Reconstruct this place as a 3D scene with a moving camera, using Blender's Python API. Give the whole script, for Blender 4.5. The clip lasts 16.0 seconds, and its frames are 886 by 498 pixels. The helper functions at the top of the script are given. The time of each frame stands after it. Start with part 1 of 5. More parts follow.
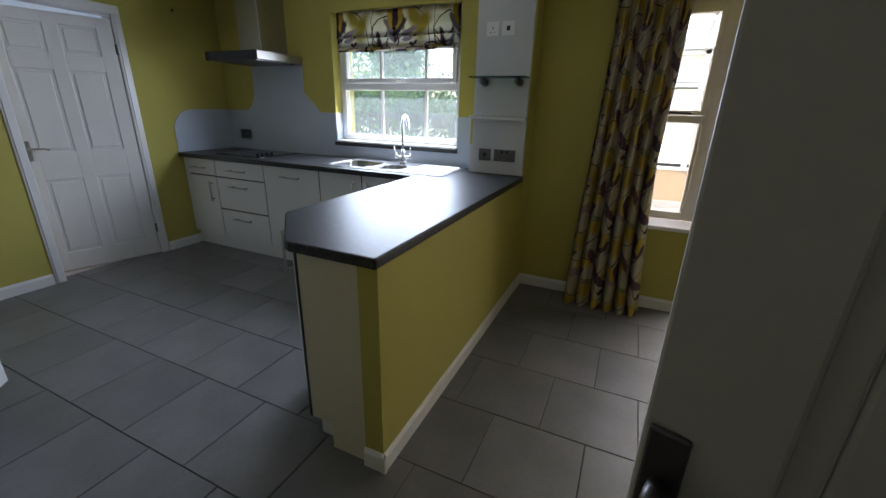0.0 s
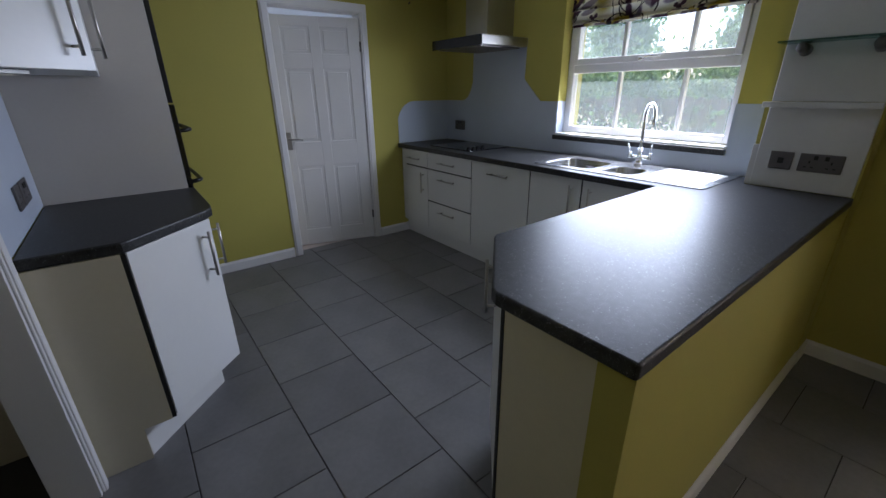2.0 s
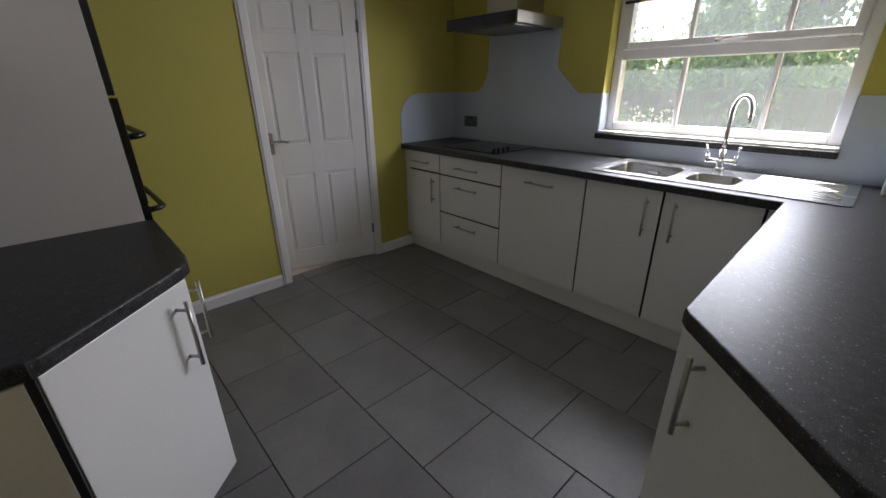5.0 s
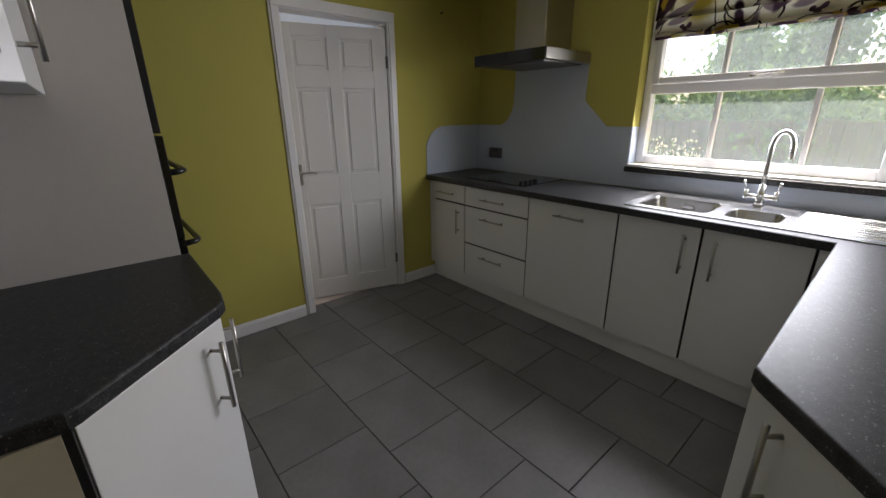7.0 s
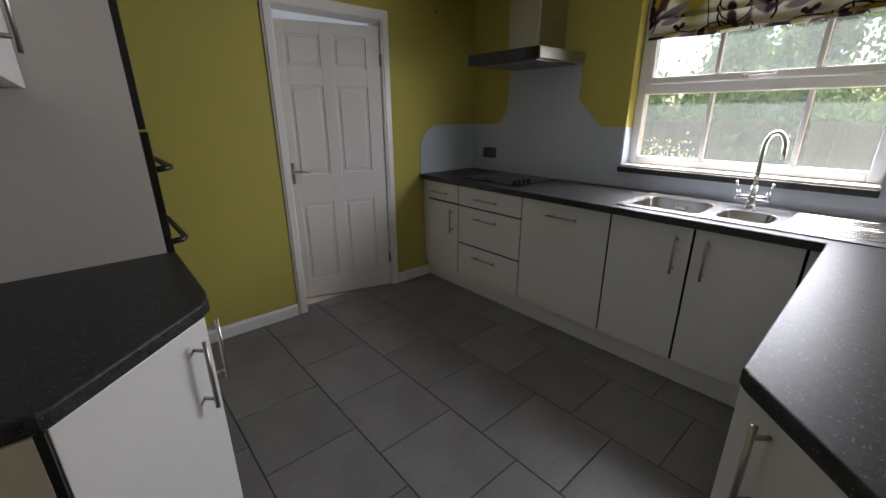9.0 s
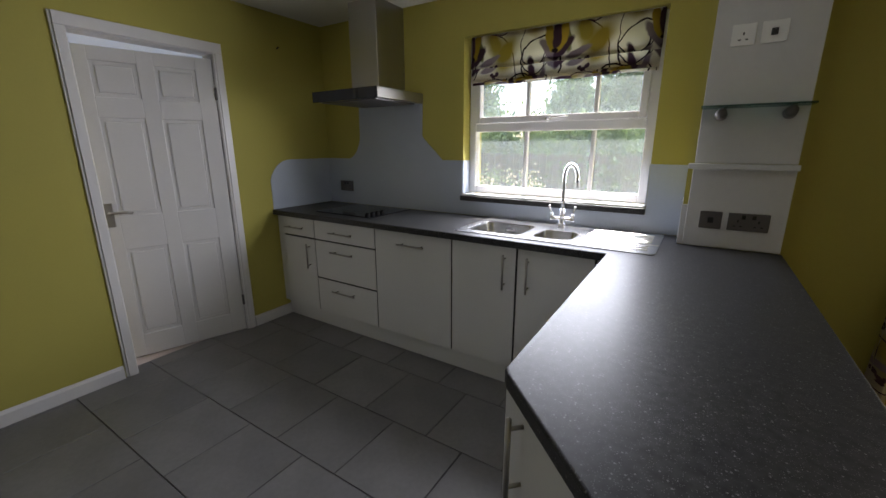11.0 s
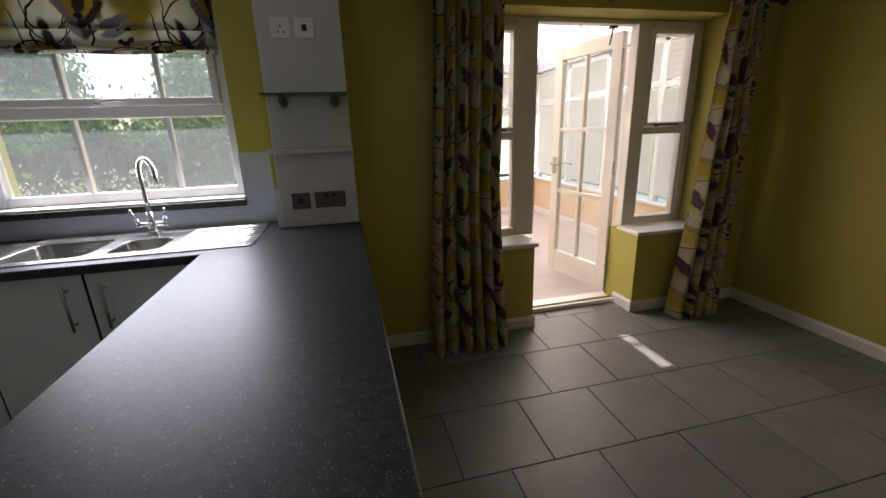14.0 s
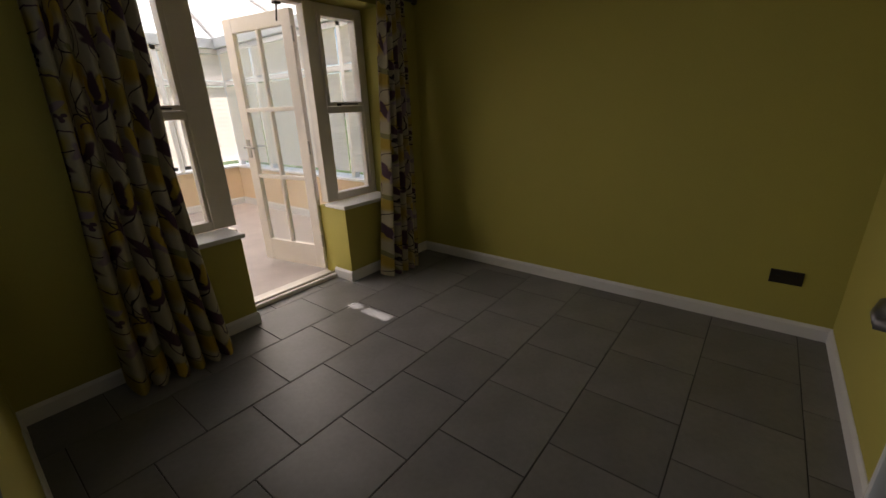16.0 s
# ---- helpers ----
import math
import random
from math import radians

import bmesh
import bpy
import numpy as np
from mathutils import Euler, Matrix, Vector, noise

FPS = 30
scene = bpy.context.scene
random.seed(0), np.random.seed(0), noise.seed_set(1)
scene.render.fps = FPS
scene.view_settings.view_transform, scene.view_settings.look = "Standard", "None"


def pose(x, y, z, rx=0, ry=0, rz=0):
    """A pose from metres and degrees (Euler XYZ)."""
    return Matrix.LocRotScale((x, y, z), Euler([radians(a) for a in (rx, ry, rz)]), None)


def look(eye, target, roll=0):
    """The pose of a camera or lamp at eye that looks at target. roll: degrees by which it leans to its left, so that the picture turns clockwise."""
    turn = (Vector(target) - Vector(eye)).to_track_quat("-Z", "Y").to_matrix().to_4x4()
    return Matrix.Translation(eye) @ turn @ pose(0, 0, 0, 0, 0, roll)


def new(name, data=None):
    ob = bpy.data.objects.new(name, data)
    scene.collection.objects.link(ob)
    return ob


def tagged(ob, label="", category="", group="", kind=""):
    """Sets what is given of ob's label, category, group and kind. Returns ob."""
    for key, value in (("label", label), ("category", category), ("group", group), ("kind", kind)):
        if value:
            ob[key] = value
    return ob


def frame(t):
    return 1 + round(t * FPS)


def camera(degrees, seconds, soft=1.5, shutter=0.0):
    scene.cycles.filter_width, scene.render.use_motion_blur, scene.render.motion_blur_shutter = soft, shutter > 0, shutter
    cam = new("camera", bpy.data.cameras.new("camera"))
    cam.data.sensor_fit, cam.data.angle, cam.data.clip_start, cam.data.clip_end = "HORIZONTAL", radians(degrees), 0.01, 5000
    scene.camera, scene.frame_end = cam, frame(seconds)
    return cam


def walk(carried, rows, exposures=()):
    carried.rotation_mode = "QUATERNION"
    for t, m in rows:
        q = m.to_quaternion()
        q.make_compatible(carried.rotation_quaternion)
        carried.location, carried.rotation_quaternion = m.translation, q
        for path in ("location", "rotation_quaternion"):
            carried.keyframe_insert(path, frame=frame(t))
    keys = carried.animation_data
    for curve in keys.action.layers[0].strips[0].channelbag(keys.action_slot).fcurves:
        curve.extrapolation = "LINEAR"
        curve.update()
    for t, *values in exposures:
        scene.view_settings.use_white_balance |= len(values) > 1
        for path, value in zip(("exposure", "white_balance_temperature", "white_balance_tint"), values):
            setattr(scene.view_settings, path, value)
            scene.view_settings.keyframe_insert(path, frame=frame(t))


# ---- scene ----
cam = camera(95.7, 16.0)
PATH = [
    (0, (0.247, 0.092, 1.366), (-0.533, 1.81, 0.702), 1.4),
    (0.5, (0.154, 0.253, 1.389), (-0.991, 1.763, 0.747), -0.3),
    (1, (0.03, 0.342, 1.373), (-1.346, 1.6, 0.65), -0.7),
    (1.5, (-0.071, 0.393, 1.39), (-1.542, 1.569, 0.716), 0.1),
    (2, (-0.178, 0.433, 1.377), (-1.654, 1.568, 0.648), -0.6),
    (2.5, (-0.262, 0.43, 1.371), (-1.726, 1.564, 0.615), 1.6),
    (3, (-0.359, 0.445, 1.358), (-1.875, 1.514, 0.612), 1.1),
    (5.5, (-0.997, 0.498, 1.369), (-2.333, 1.788, 0.627), -0.5),
    (6, (-1.01, 0.475, 1.394), (-2.448, 1.711, 0.758), -1.2),
    (6.5, (-1.002, 0.476, 1.388), (-2.444, 1.708, 0.753), -0.8),
    (7, (-1.006, 0.478, 1.395), (-2.447, 1.708, 0.755), -0.6),
    (7.5, (-1.006, 0.483, 1.395), (-2.457, 1.702, 0.754), -0.6),
    (8, (-1.009, 0.492, 1.393), (-2.454, 1.711, 0.742), -0.5),
    (10.5, (-0.887, 0.555, 1.382), (-2.142, 2.021, 0.856), -0.0),
    (11, (-0.797, 0.627, 1.401), (-1.844, 2.257, 0.904), -0.1),
    (11.5, (-0.709, 0.691, 1.403), (-1.631, 2.395, 0.907), -0.1),
    (12, (-0.606, 0.754, 1.397), (-1.382, 2.521, 0.873), -0.3),
    (12.5, (-0.533, 0.78, 1.395), (-1.298, 2.54, 0.83), -0.3),
    (13, (-0.513, 0.789, 1.402), (-0.923, 2.649, 0.794), -0.8),
    (13.5, (-0.546, 0.778, 1.391), (-0.493, 2.689, 0.802), -1.1),
    (14, (-0.494, 0.75, 1.379), (-0.064, 2.62, 0.814), -2.0),
    (14.5, (-0.398, 0.705, 1.357), (0.563, 2.383, 0.846), -1.7),
    (15, (-0.353, 0.714, 1.299), (0.706, 2.287, 0.663), -3.1),
    (15.5, (-0.313, 0.722, 1.283), (0.853, 2.221, 0.653), -3.4),
    (16, (-0.378, 0.696, 1.325), (1.094, 1.874, 0.655), -2.2),
]
EXPOSURES = [(0.0, 1.62, 5800, 14), (1.0, 1.26, 5700, 14), (2.0, 1.42, 5750, 18), (3.0, 1.46, 5850, 20), (6.0, 1.44, 6850, 18), (8.0, 1.44, 6850, 18), (11.0, 1.52, 6600, 18), (11.8, 1.30, 6300, 17), (12.5, 0.80, 6300, 17), (13.5, 0.82, 6500, 21), (14.2, 0.94, 6650, 22), (15.0, 0.45, 6600, 19), (16.0, 0.34, 6600, 17)]
walk(cam, [(t, look(eye, target, roll)) for t, eye, target, roll in PATH], EXPOSURES)

# ---- world, sun, exposure ----
TO_SUN = Vector((-0.40, 1.0, 2.0)).normalized()
world = bpy.data.worlds.new("sky")
scene.world = world
world.use_nodes = True
wn = world.node_tree.nodes
sky = wn.new("ShaderNodeTexSky")
sky.sky_type = "NISHITA"
sky.sun_disc = False
sky.sun_elevation = math.asin(TO_SUN.z)
sky.sun_rotation = math.atan2(TO_SUN.x, TO_SUN.y)
sky.air_density, sky.dust_density = 1.0, 2.0
wn["Background"].inputs["Strength"].default_value = 0.15
world.node_tree.links.new(sky.outputs["Color"], wn["Background"].inputs["Color"])
sun_data = bpy.data.lights.new("sun", "SUN")
sun_data.energy, sun_data.angle, sun_data.color = 5.0, radians(0.55), (1.0, 0.95, 0.87)
sun = new("sun", sun_data)
sun.matrix_world = look((0, 0, 8), Vector((0, 0, 8)) - TO_SUN)

# daylight of the open sky in the kitchen window and in the french doors


def sky_lamp(name, eye, target, width, height, watts, color, spread):
    d = bpy.data.lights.new(name, "AREA")
    d.shape, d.size, d.size_y, d.energy, d.color = "RECTANGLE", width, height, watts, color
    d.spread = radians(spread)
    ob = new(name, d)
    ob.matrix_world = look(eye, target)
    return ob


sky_lamp("window_daylight", (-1.667, 3.225, 1.455), (-1.667, 1.60, 0.97), 1.10, 0.60, 10.6, (0.83, 0.90, 1.0), 160)
sky_lamp("french_daylight", (1.16, 3.58, 1.1), (1.06, 0.8, 0.3), 0.72, 1.85, 3.3, (1.0, 0.88, 0.74), 115)

# ---- materials ----


def shader(name, rough=0.5, metal=0.0):
    m = bpy.data.materials.new(name)
    m.use_nodes = True
    bsdf = m.node_tree.nodes["Principled BSDF"]
    bsdf.inputs["Roughness"].default_value = rough
    bsdf.inputs["Metallic"].default_value = metal
    return m, m.node_tree.nodes, m.node_tree.links, bsdf


def surface(name, color, rough=0.5, metal=0.0, vary=0.08, scale=3.0, grain=60.0, bump=0.05, stretch=(1, 1, 1), rand=0.0, coat=0.0):
    """Paint, metal or stone: one base colour with broad stains, fine grain and relief."""
    m, n, l, bsdf = shader(name, rough, metal)
    tc, mp = n.new("ShaderNodeTexCoord"), n.new("ShaderNodeMapping")
    mp.inputs["Scale"].default_value = stretch
    l.new(tc.outputs["Object"], mp.inputs["Vector"])
    big, fine = n.new("ShaderNodeTexNoise"), n.new("ShaderNodeTexNoise")
    big.inputs["Scale"].default_value, big.inputs["Detail"].default_value = scale, 4
    fine.inputs["Scale"].default_value, fine.inputs["Detail"].default_value = grain, 3
    l.new(mp.outputs["Vector"], big.inputs["Vector"])
    l.new(mp.outputs["Vector"], fine.inputs["Vector"])
    add = n.new("ShaderNodeMath")
    add.operation = "MULTIPLY_ADD"
    l.new(fine.outputs["Fac"], add.inputs[0])
    add.inputs[1].default_value = 0.4
    l.new(big.outputs["Fac"], add.inputs[2])
    val = n.new("ShaderNodeMapRange")
    val.inputs["From Min"].default_value, val.inputs["From Max"].default_value = 0.4, 1.0
    val.inputs["To Min"].default_value, val.inputs["To Max"].default_value = 1 - vary, 1 + vary
    l.new(add.outputs[0], val.inputs["Value"])
    hsv = n.new("ShaderNodeHueSaturation")
    hsv.inputs["Color"].default_value = (*color, 1)
    last = val.outputs[0]
    if rand:
        info, rr, mul = n.new("ShaderNodeObjectInfo"), n.new("ShaderNodeMapRange"), n.new("ShaderNodeMath")
        rr.inputs["To Min"].default_value, rr.inputs["To Max"].default_value = 1 - rand, 1 + rand
        l.new(info.outputs["Random"], rr.inputs["Value"])
        mul.operation = "MULTIPLY"
        l.new(last, mul.inputs[0])
        l.new(rr.outputs[0], mul.inputs[1])
        last = mul.outputs[0]
    l.new(last, hsv.inputs["Value"])
    l.new(hsv.outputs["Color"], bsdf.inputs["Base Color"])
    rg = n.new("ShaderNodeMapRange")
    rg.inputs["To Min"].default_value, rg.inputs["To Max"].default_value = max(rough - 0.08, 0.02), min(rough + 0.08, 1)
    l.new(big.outputs["Fac"], rg.inputs["Value"])
    l.new(rg.outputs[0], bsdf.inputs["Roughness"])
    if bump:
        bp = n.new("ShaderNodeBump")
        bp.inputs["Strength"].default_value, bp.inputs["Distance"].default_value = bump, 0.004
        l.new(add.outputs[0], bp.inputs["Height"])
        l.new(bp.outputs["Normal"], bsdf.inputs["Normal"])
    bsdf.inputs["Coat Weight"].default_value = coat
    return m


M_WALL = surface("olive_yellow_emulsion", (0.44, 0.39, 0.085), 0.75, vary=0.05, scale=1.3, grain=120, bump=0.08)
M_CEIL = surface("ceiling_emulsion", (0.72, 0.71, 0.67), 0.85, vary=0.04, bump=0.08)
M_GLOSSWHITE = surface("white_gloss_paint", (0.72, 0.71, 0.70), 0.35, vary=0.04, scale=2, bump=0.03)
M_UNIT = surface("white_laminate", (0.70, 0.70, 0.68), 0.32, vary=0.03, scale=2, bump=0.0)
M_CREAM = surface("cream_panel", (0.62, 0.57, 0.44), 0.45, vary=0.05, scale=2, bump=0.02)
M_SIDE = surface("beige_grey_side_panel", (0.47, 0.44, 0.40), 0.45, vary=0.05, scale=2, bump=0.02)
M_BLACK = surface("black_edging", (0.012, 0.012, 0.013), 0.35, vary=0.1, bump=0.0)
M_SPLASH = surface("pale_blue_splashback", (0.44, 0.49, 0.57), 0.38, vary=0.05, scale=2.5, bump=0.03)
M_PANEL = surface("white_wall_panel", (0.61, 0.61, 0.61), 0.5, vary=0.05, scale=3, bump=0.03)
M_STEEL = surface("brushed_steel", (0.42, 0.41, 0.39), 0.33, 1.0, vary=0.08, scale=4, grain=120, bump=0.03, stretch=(1, 1, 0.05))
M_SINK = surface("sink_steel", (0.56, 0.56, 0.55), 0.25, 1.0, vary=0.06, scale=6, grain=150, bump=0.02)
M_CHROME = surface("chrome", (0.75, 0.75, 0.75), 0.07, 1.0, vary=0.02, bump=0.0)
M_NICKEL = surface("satin_nickel", (0.45, 0.43, 0.40), 0.35, 1.0, vary=0.05, bump=0.0)
M_PLATE = surface("socket_steel", (0.16, 0.15, 0.15), 0.4, 0.8, vary=0.06, bump=0.0)
M_BRONZE = surface("dark_bronze", (0.05, 0.042, 0.035), 0.4, 0.7, vary=0.1, bump=0.0)
M_KNOB = surface("matt_black_plastic", (0.012, 0.012, 0.012), 0.7, vary=0.1, bump=0.0)
M_KNOB.node_tree.nodes["Principled BSDF"].inputs["Specular IOR Level"].default_value = 0.12
M_HOB = surface("black_glass", (0.008, 0.008, 0.009), 0.10, vary=0.1, bump=0.0)
M_PLASTIC = surface("white_plastic", (0.80, 0.80, 0.78), 0.4, vary=0.02, bump=0.0)
M_TILE = surface("grey_slate_tile", (0.165, 0.160, 0.160), 0.42, vary=0.22, scale=3.5, grain=40, bump=0.22, rand=0.10)
M_GROUT = surface("dark_grout", (0.045, 0.043, 0.041), 0.85, vary=0.2, scale=10, bump=0.2)
M_UPVC = surface("white_upvc", (0.78, 0.78, 0.78), 0.3, vary=0.02, bump=0.0)
M_PINKWOOD = surface("off_white_painted_wood", (0.82, 0.765, 0.71), 0.4, vary=0.05, scale=3, bump=0.04)
M_CONSWALL = surface("cream_render", (0.70, 0.54, 0.36), 0.8, vary=0.05, bump=0.08)
M_CONSFLOOR = surface("pale_stone_tile", (0.54, 0.47, 0.44), 0.5, vary=0.12, scale=4, bump=0.1)
M_GUTTER = surface("grey_eaves_beam", (0.50, 0.54, 0.56), 0.5, vary=0.05, bump=0.02)
M_DOORLEAF = surface("grey_white_door_paint", (0.62, 0.60, 0.55), 0.45, vary=0.05, scale=2, bump=0.05)
M_BARK = surface("bark", (0.10, 0.075, 0.05), 0.9, vary=0.3, scale=8, bump=0.5)
M_LAWN = surface("lawn", (0.09, 0.14, 0.035), 0.9, vary=0.3, scale=3, bump=0.4)
M_FENCE = surface("weathered_fence_timber", (0.085, 0.072, 0.076), 0.85, vary=0.25, scale=3, bump=0.3, stretch=(6, 6, 0.5), rand=0.2)
M_FLOWER = surface("garden_blooms", (0.78, 0.66, 0.52), 0.7, vary=0.2, bump=0.0)
M_SEED = surface("sponge", (0.62, 0.45, 0.18), 0.9, vary=0.15, scale=20, bump=0.3)


def worktop_material():
    """Dark speckled laminate, satin."""
    m, n, l, bsdf = shader("speckled_black_laminate", 0.3)
    tc = n.new("ShaderNodeTexCoord")
    v1, v2, nz = n.new("ShaderNodeTexVoronoi"), n.new("ShaderNodeTexVoronoi"), n.new("ShaderNodeTexNoise")
    v1.inputs["Scale"].default_value, v2.inputs["Scale"].default_value = 320, 160
    nz.inputs["Scale"].default_value, nz.inputs["Detail"].default_value = 45, 5
    for x in (v1, v2, nz):
        l.new(tc.outputs["Object"], x.inputs["Vector"])
    base = n.new("ShaderNodeMapRange")
    base.inputs["From Min"].default_value, base.inputs["From Max"].default_value = 0.3, 0.75
    base.inputs["To Min"].default_value, base.inputs["To Max"].default_value = 0.013, 0.044
    l.new(nz.outputs["Fac"], base.inputs["Value"])
    last = base.outputs[0]
    for v, cut, amount in ((v1, 0.70, 0.075), (v2, 0.92, 0.12)):
        sep, gt, mul, near, both, add = (n.new("ShaderNodeSeparateColor"), n.new("ShaderNodeMath"), n.new("ShaderNodeMath"),
                                         n.new("ShaderNodeMath"), n.new("ShaderNodeMath"), n.new("ShaderNodeMath"))
        l.new(v.outputs["Color"], sep.inputs[0])
        gt.operation, gt.inputs[1].default_value = "GREATER_THAN", cut
        l.new(sep.outputs[0], gt.inputs[0])
        near.operation, near.inputs[1].default_value = "LESS_THAN", 0.33
        l.new(v.outputs["Distance"], near.inputs[0])
        both.operation = "MULTIPLY"
        l.new(gt.outputs[0], both.inputs[0])
        l.new(near.outputs[0], both.inputs[1])
        mul.operation, mul.inputs[1].default_value = "MULTIPLY", amount
        l.new(both.outputs[0], mul.inputs[0])
        l.new(last, add.inputs[0])
        l.new(mul.outputs[0], add.inputs[1])
        last = add.outputs[0]
    comb = n.new("ShaderNodeCombineColor")
    for i in range(3):
        l.new(last, comb.inputs[i])
    l.new(comb.outputs[0], bsdf.inputs["Base Color"])
    rg = n.new("ShaderNodeMapRange")
    rg.inputs["To Min"].default_value, rg.inputs["To Max"].default_value = 0.37, 0.47
    bsdf.inputs["Specular IOR Level"].default_value = 0.33
    l.new(nz.outputs["Fac"], rg.inputs["Value"])
    l.new(rg.outputs[0], bsdf.inputs["Roughness"])
    bp = n.new("ShaderNodeBump")
    bp.inputs["Strength"].default_value, bp.inputs["Distance"].default_value = 0.12, 0.001
    l.new(nz.outputs["Fac"], bp.inputs["Height"])
    l.new(bp.outputs["Normal"], bsdf.inputs["Normal"])
    return m


def fabric_material(name, through_light, ground):
    """Ivory cotton printed with tulips, leaves, berries and stems, on the cloth's own UV in metres."""
    m, n, l, bsdf = shader(name, 0.9)
    uv = n.new("ShaderNodeUVMap")
    uv.uv_map = "cloth"
    nz = n.new("ShaderNodeTexNoise")
    nz.inputs["Scale"].default_value = 9
    l.new(uv.outputs["UV"], nz.inputs["Vector"])
    warp, sub = n.new("ShaderNodeVectorMath"), n.new("ShaderNodeVectorMath")
    sub.operation = "SUBTRACT"
    l.new(nz.outputs["Color"], sub.inputs[0])
    sub.inputs[1].default_value = (0.5, 0.5, 0.5)
    warp.operation = "MULTIPLY_ADD"
    l.new(sub.outputs[0], warp.inputs[0])
    warp.inputs[1].default_value = (0.05, 0.05, 0)
    l.new(uv.outputs["UV"], warp.inputs[2])

    state = [None]
    cream = n.new("ShaderNodeTexNoise")
    cream.inputs["Scale"].default_value = 5
    l.new(uv.outputs["UV"], cream.inputs["Vector"])
    ramp = n.new("ShaderNodeMix")
    ramp.data_type = "RGBA"
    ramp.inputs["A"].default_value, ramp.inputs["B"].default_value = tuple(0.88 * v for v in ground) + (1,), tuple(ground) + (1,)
    l.new(cream.outputs["Fac"], ramp.inputs["Factor"])
    state[0] = ramp.outputs["Result"]

    def blot(space, cx, cy, rx, ry, deg, color, soft=0.12, ring=0.0):
        s, w, r, d, ln, mr, mx = (n.new("ShaderNodeVectorMath"), n.new("ShaderNodeVectorMath"), n.new("ShaderNodeVectorRotate"), n.new("ShaderNodeVectorMath"),
                                  n.new("ShaderNodeVectorMath"), n.new("ShaderNodeMapRange"), n.new("ShaderNodeMix"))
        s.operation, w.operation, d.operation, ln.operation = "ADD", "WRAP", "DIVIDE", "LENGTH"
        l.new(warp.outputs[0], s.inputs[0])
        s.inputs[1].default_value = (space[0] - cx, space[1] - cy, 0)
        l.new(s.outputs[0], w.inputs[0])
        w.inputs[1].default_value, w.inputs[2].default_value = (0.29, 0.33, 1), (-0.29, -0.33, -1)
        r.rotation_type = "Z_AXIS"
        r.inputs["Angle"].default_value = radians(-deg)
        l.new(w.outputs[0], r.inputs["Vector"])
        l.new(r.outputs[0], d.inputs[0])
        d.inputs[1].default_value = (rx, ry, 1)
        l.new(d.outputs[0], ln.inputs[0])
        out = ln.outputs["Value"]
        if ring:
            a, b = n.new("ShaderNodeMath"), n.new("ShaderNodeMath")
            a.operation, b.operation = "SUBTRACT", "ABSOLUTE"
            a.inputs[1].default_value = 1.0
            l.new(out, a.inputs[0])
            l.new(a.outputs[0], b.inputs[0])
            out = b.outputs[0]
            mr.inputs["From Min"].default_value, mr.inputs["From Max"].default_value = ring * 1.3, ring
        else:
            mr.inputs["From Min"].default_value, mr.inputs["From Max"].default_value = 1 + soft, 1 - soft
        l.new(out, mr.inputs["Value"])
        mx.data_type = "RGBA"
        l.new(mr.outputs[0], mx.inputs["Factor"])
        l.new(state[0], mx.inputs["A"])
        mx.inputs["B"].default_value = (*color, 1)
        state[0] = mx.outputs["Result"]

    plum, dark, gold, mauve, olive = (0.075, 0.036, 0.06), (0.028, 0.016, 0.022), (0.46, 0.32, 0.04), (0.26, 0.20, 0.23), (0.20, 0.19, 0.08)
    a, b = (0, 0), (0.29, 0.31)
    blot(b, 0.12, 0.14, 0.085, 0.075, 10, (0.42, 0.31, 0.045), 0.45)
    blot(a, -0.15, 0.17, 0.085, 0.07, 0, (0.44, 0.33, 0.05), 0.45)
    blot(a, 0.17, 0.06, 0.05, 0.09, 20, (0.36, 0.28, 0.05), 0.4)
    blot(b, -0.17, 0.02, 0.045, 0.08, -20, (0.40, 0.30, 0.045), 0.4)
    blot(a, 0.12, -0.10, 0.20, 0.22, 0, dark, ring=0.016)
    blot(b, -0.10, -0.06, 0.16, 0.19, 20, plum, ring=0.018)
    blot(a, -0.12, 0.05, 0.10, 0.16, -15, dark, ring=0.022)
    blot(b, 0.16, 0.02, 0.09, 0.15, 25, plum, ring=0.024)
    c = (0.14, 0.5)
    blot(c, 0.0, 0.0, 0.055, 0.08, 25, (0.36, 0.25, 0.03), 0.4)
    blot(c, -0.19, -0.16, 0.06, 0.11, -30, (0.34, 0.25, 0.04), 0.4)
    blot(c, 0.18, 0.18, 0.028, 0.10, 40, plum)
    blot(c, 0.22, 0.12, 0.024, 0.10, 62, plum)
    blot(c, -0.20, 0.20, 0.026, 0.09, -50, mauve)
    blot(c, 0.05, -0.22, 0.13, 0.12, 0, dark, ring=0.03)
    blot(c, -0.06, 0.24, 0.12, 0.17, 30, dark, ring=0.024)
    blot(c, 0.20, -0.12, 0.026, 0.09, 15, olive)
    for sp in (a, b):
        blot(sp, -0.045, -0.02, 0.030, 0.085, 38, mauve)
        blot(sp, 0.045, -0.02, 0.030, 0.085, -38, plum)
        blot(sp, -0.038, 0.045, 0.026, 0.085, 14, gold)
        blot(sp, 0.038, 0.045, 0.026, 0.085, -14, gold)
        blot(sp, 0.0, 0.06, 0.028, 0.085, 0, plum)
        blot(sp, 0.0, -0.03, 0.022, 0.014, 0, dark)
    blot(a, 0.14, -0.05, 0.022, 0.075, -70, mauve)
    blot(a, -0.14, -0.14, 0.026, 0.10, 18, plum)
    blot(a, -0.09, -0.17, 0.022, 0.10, -12, mauve)
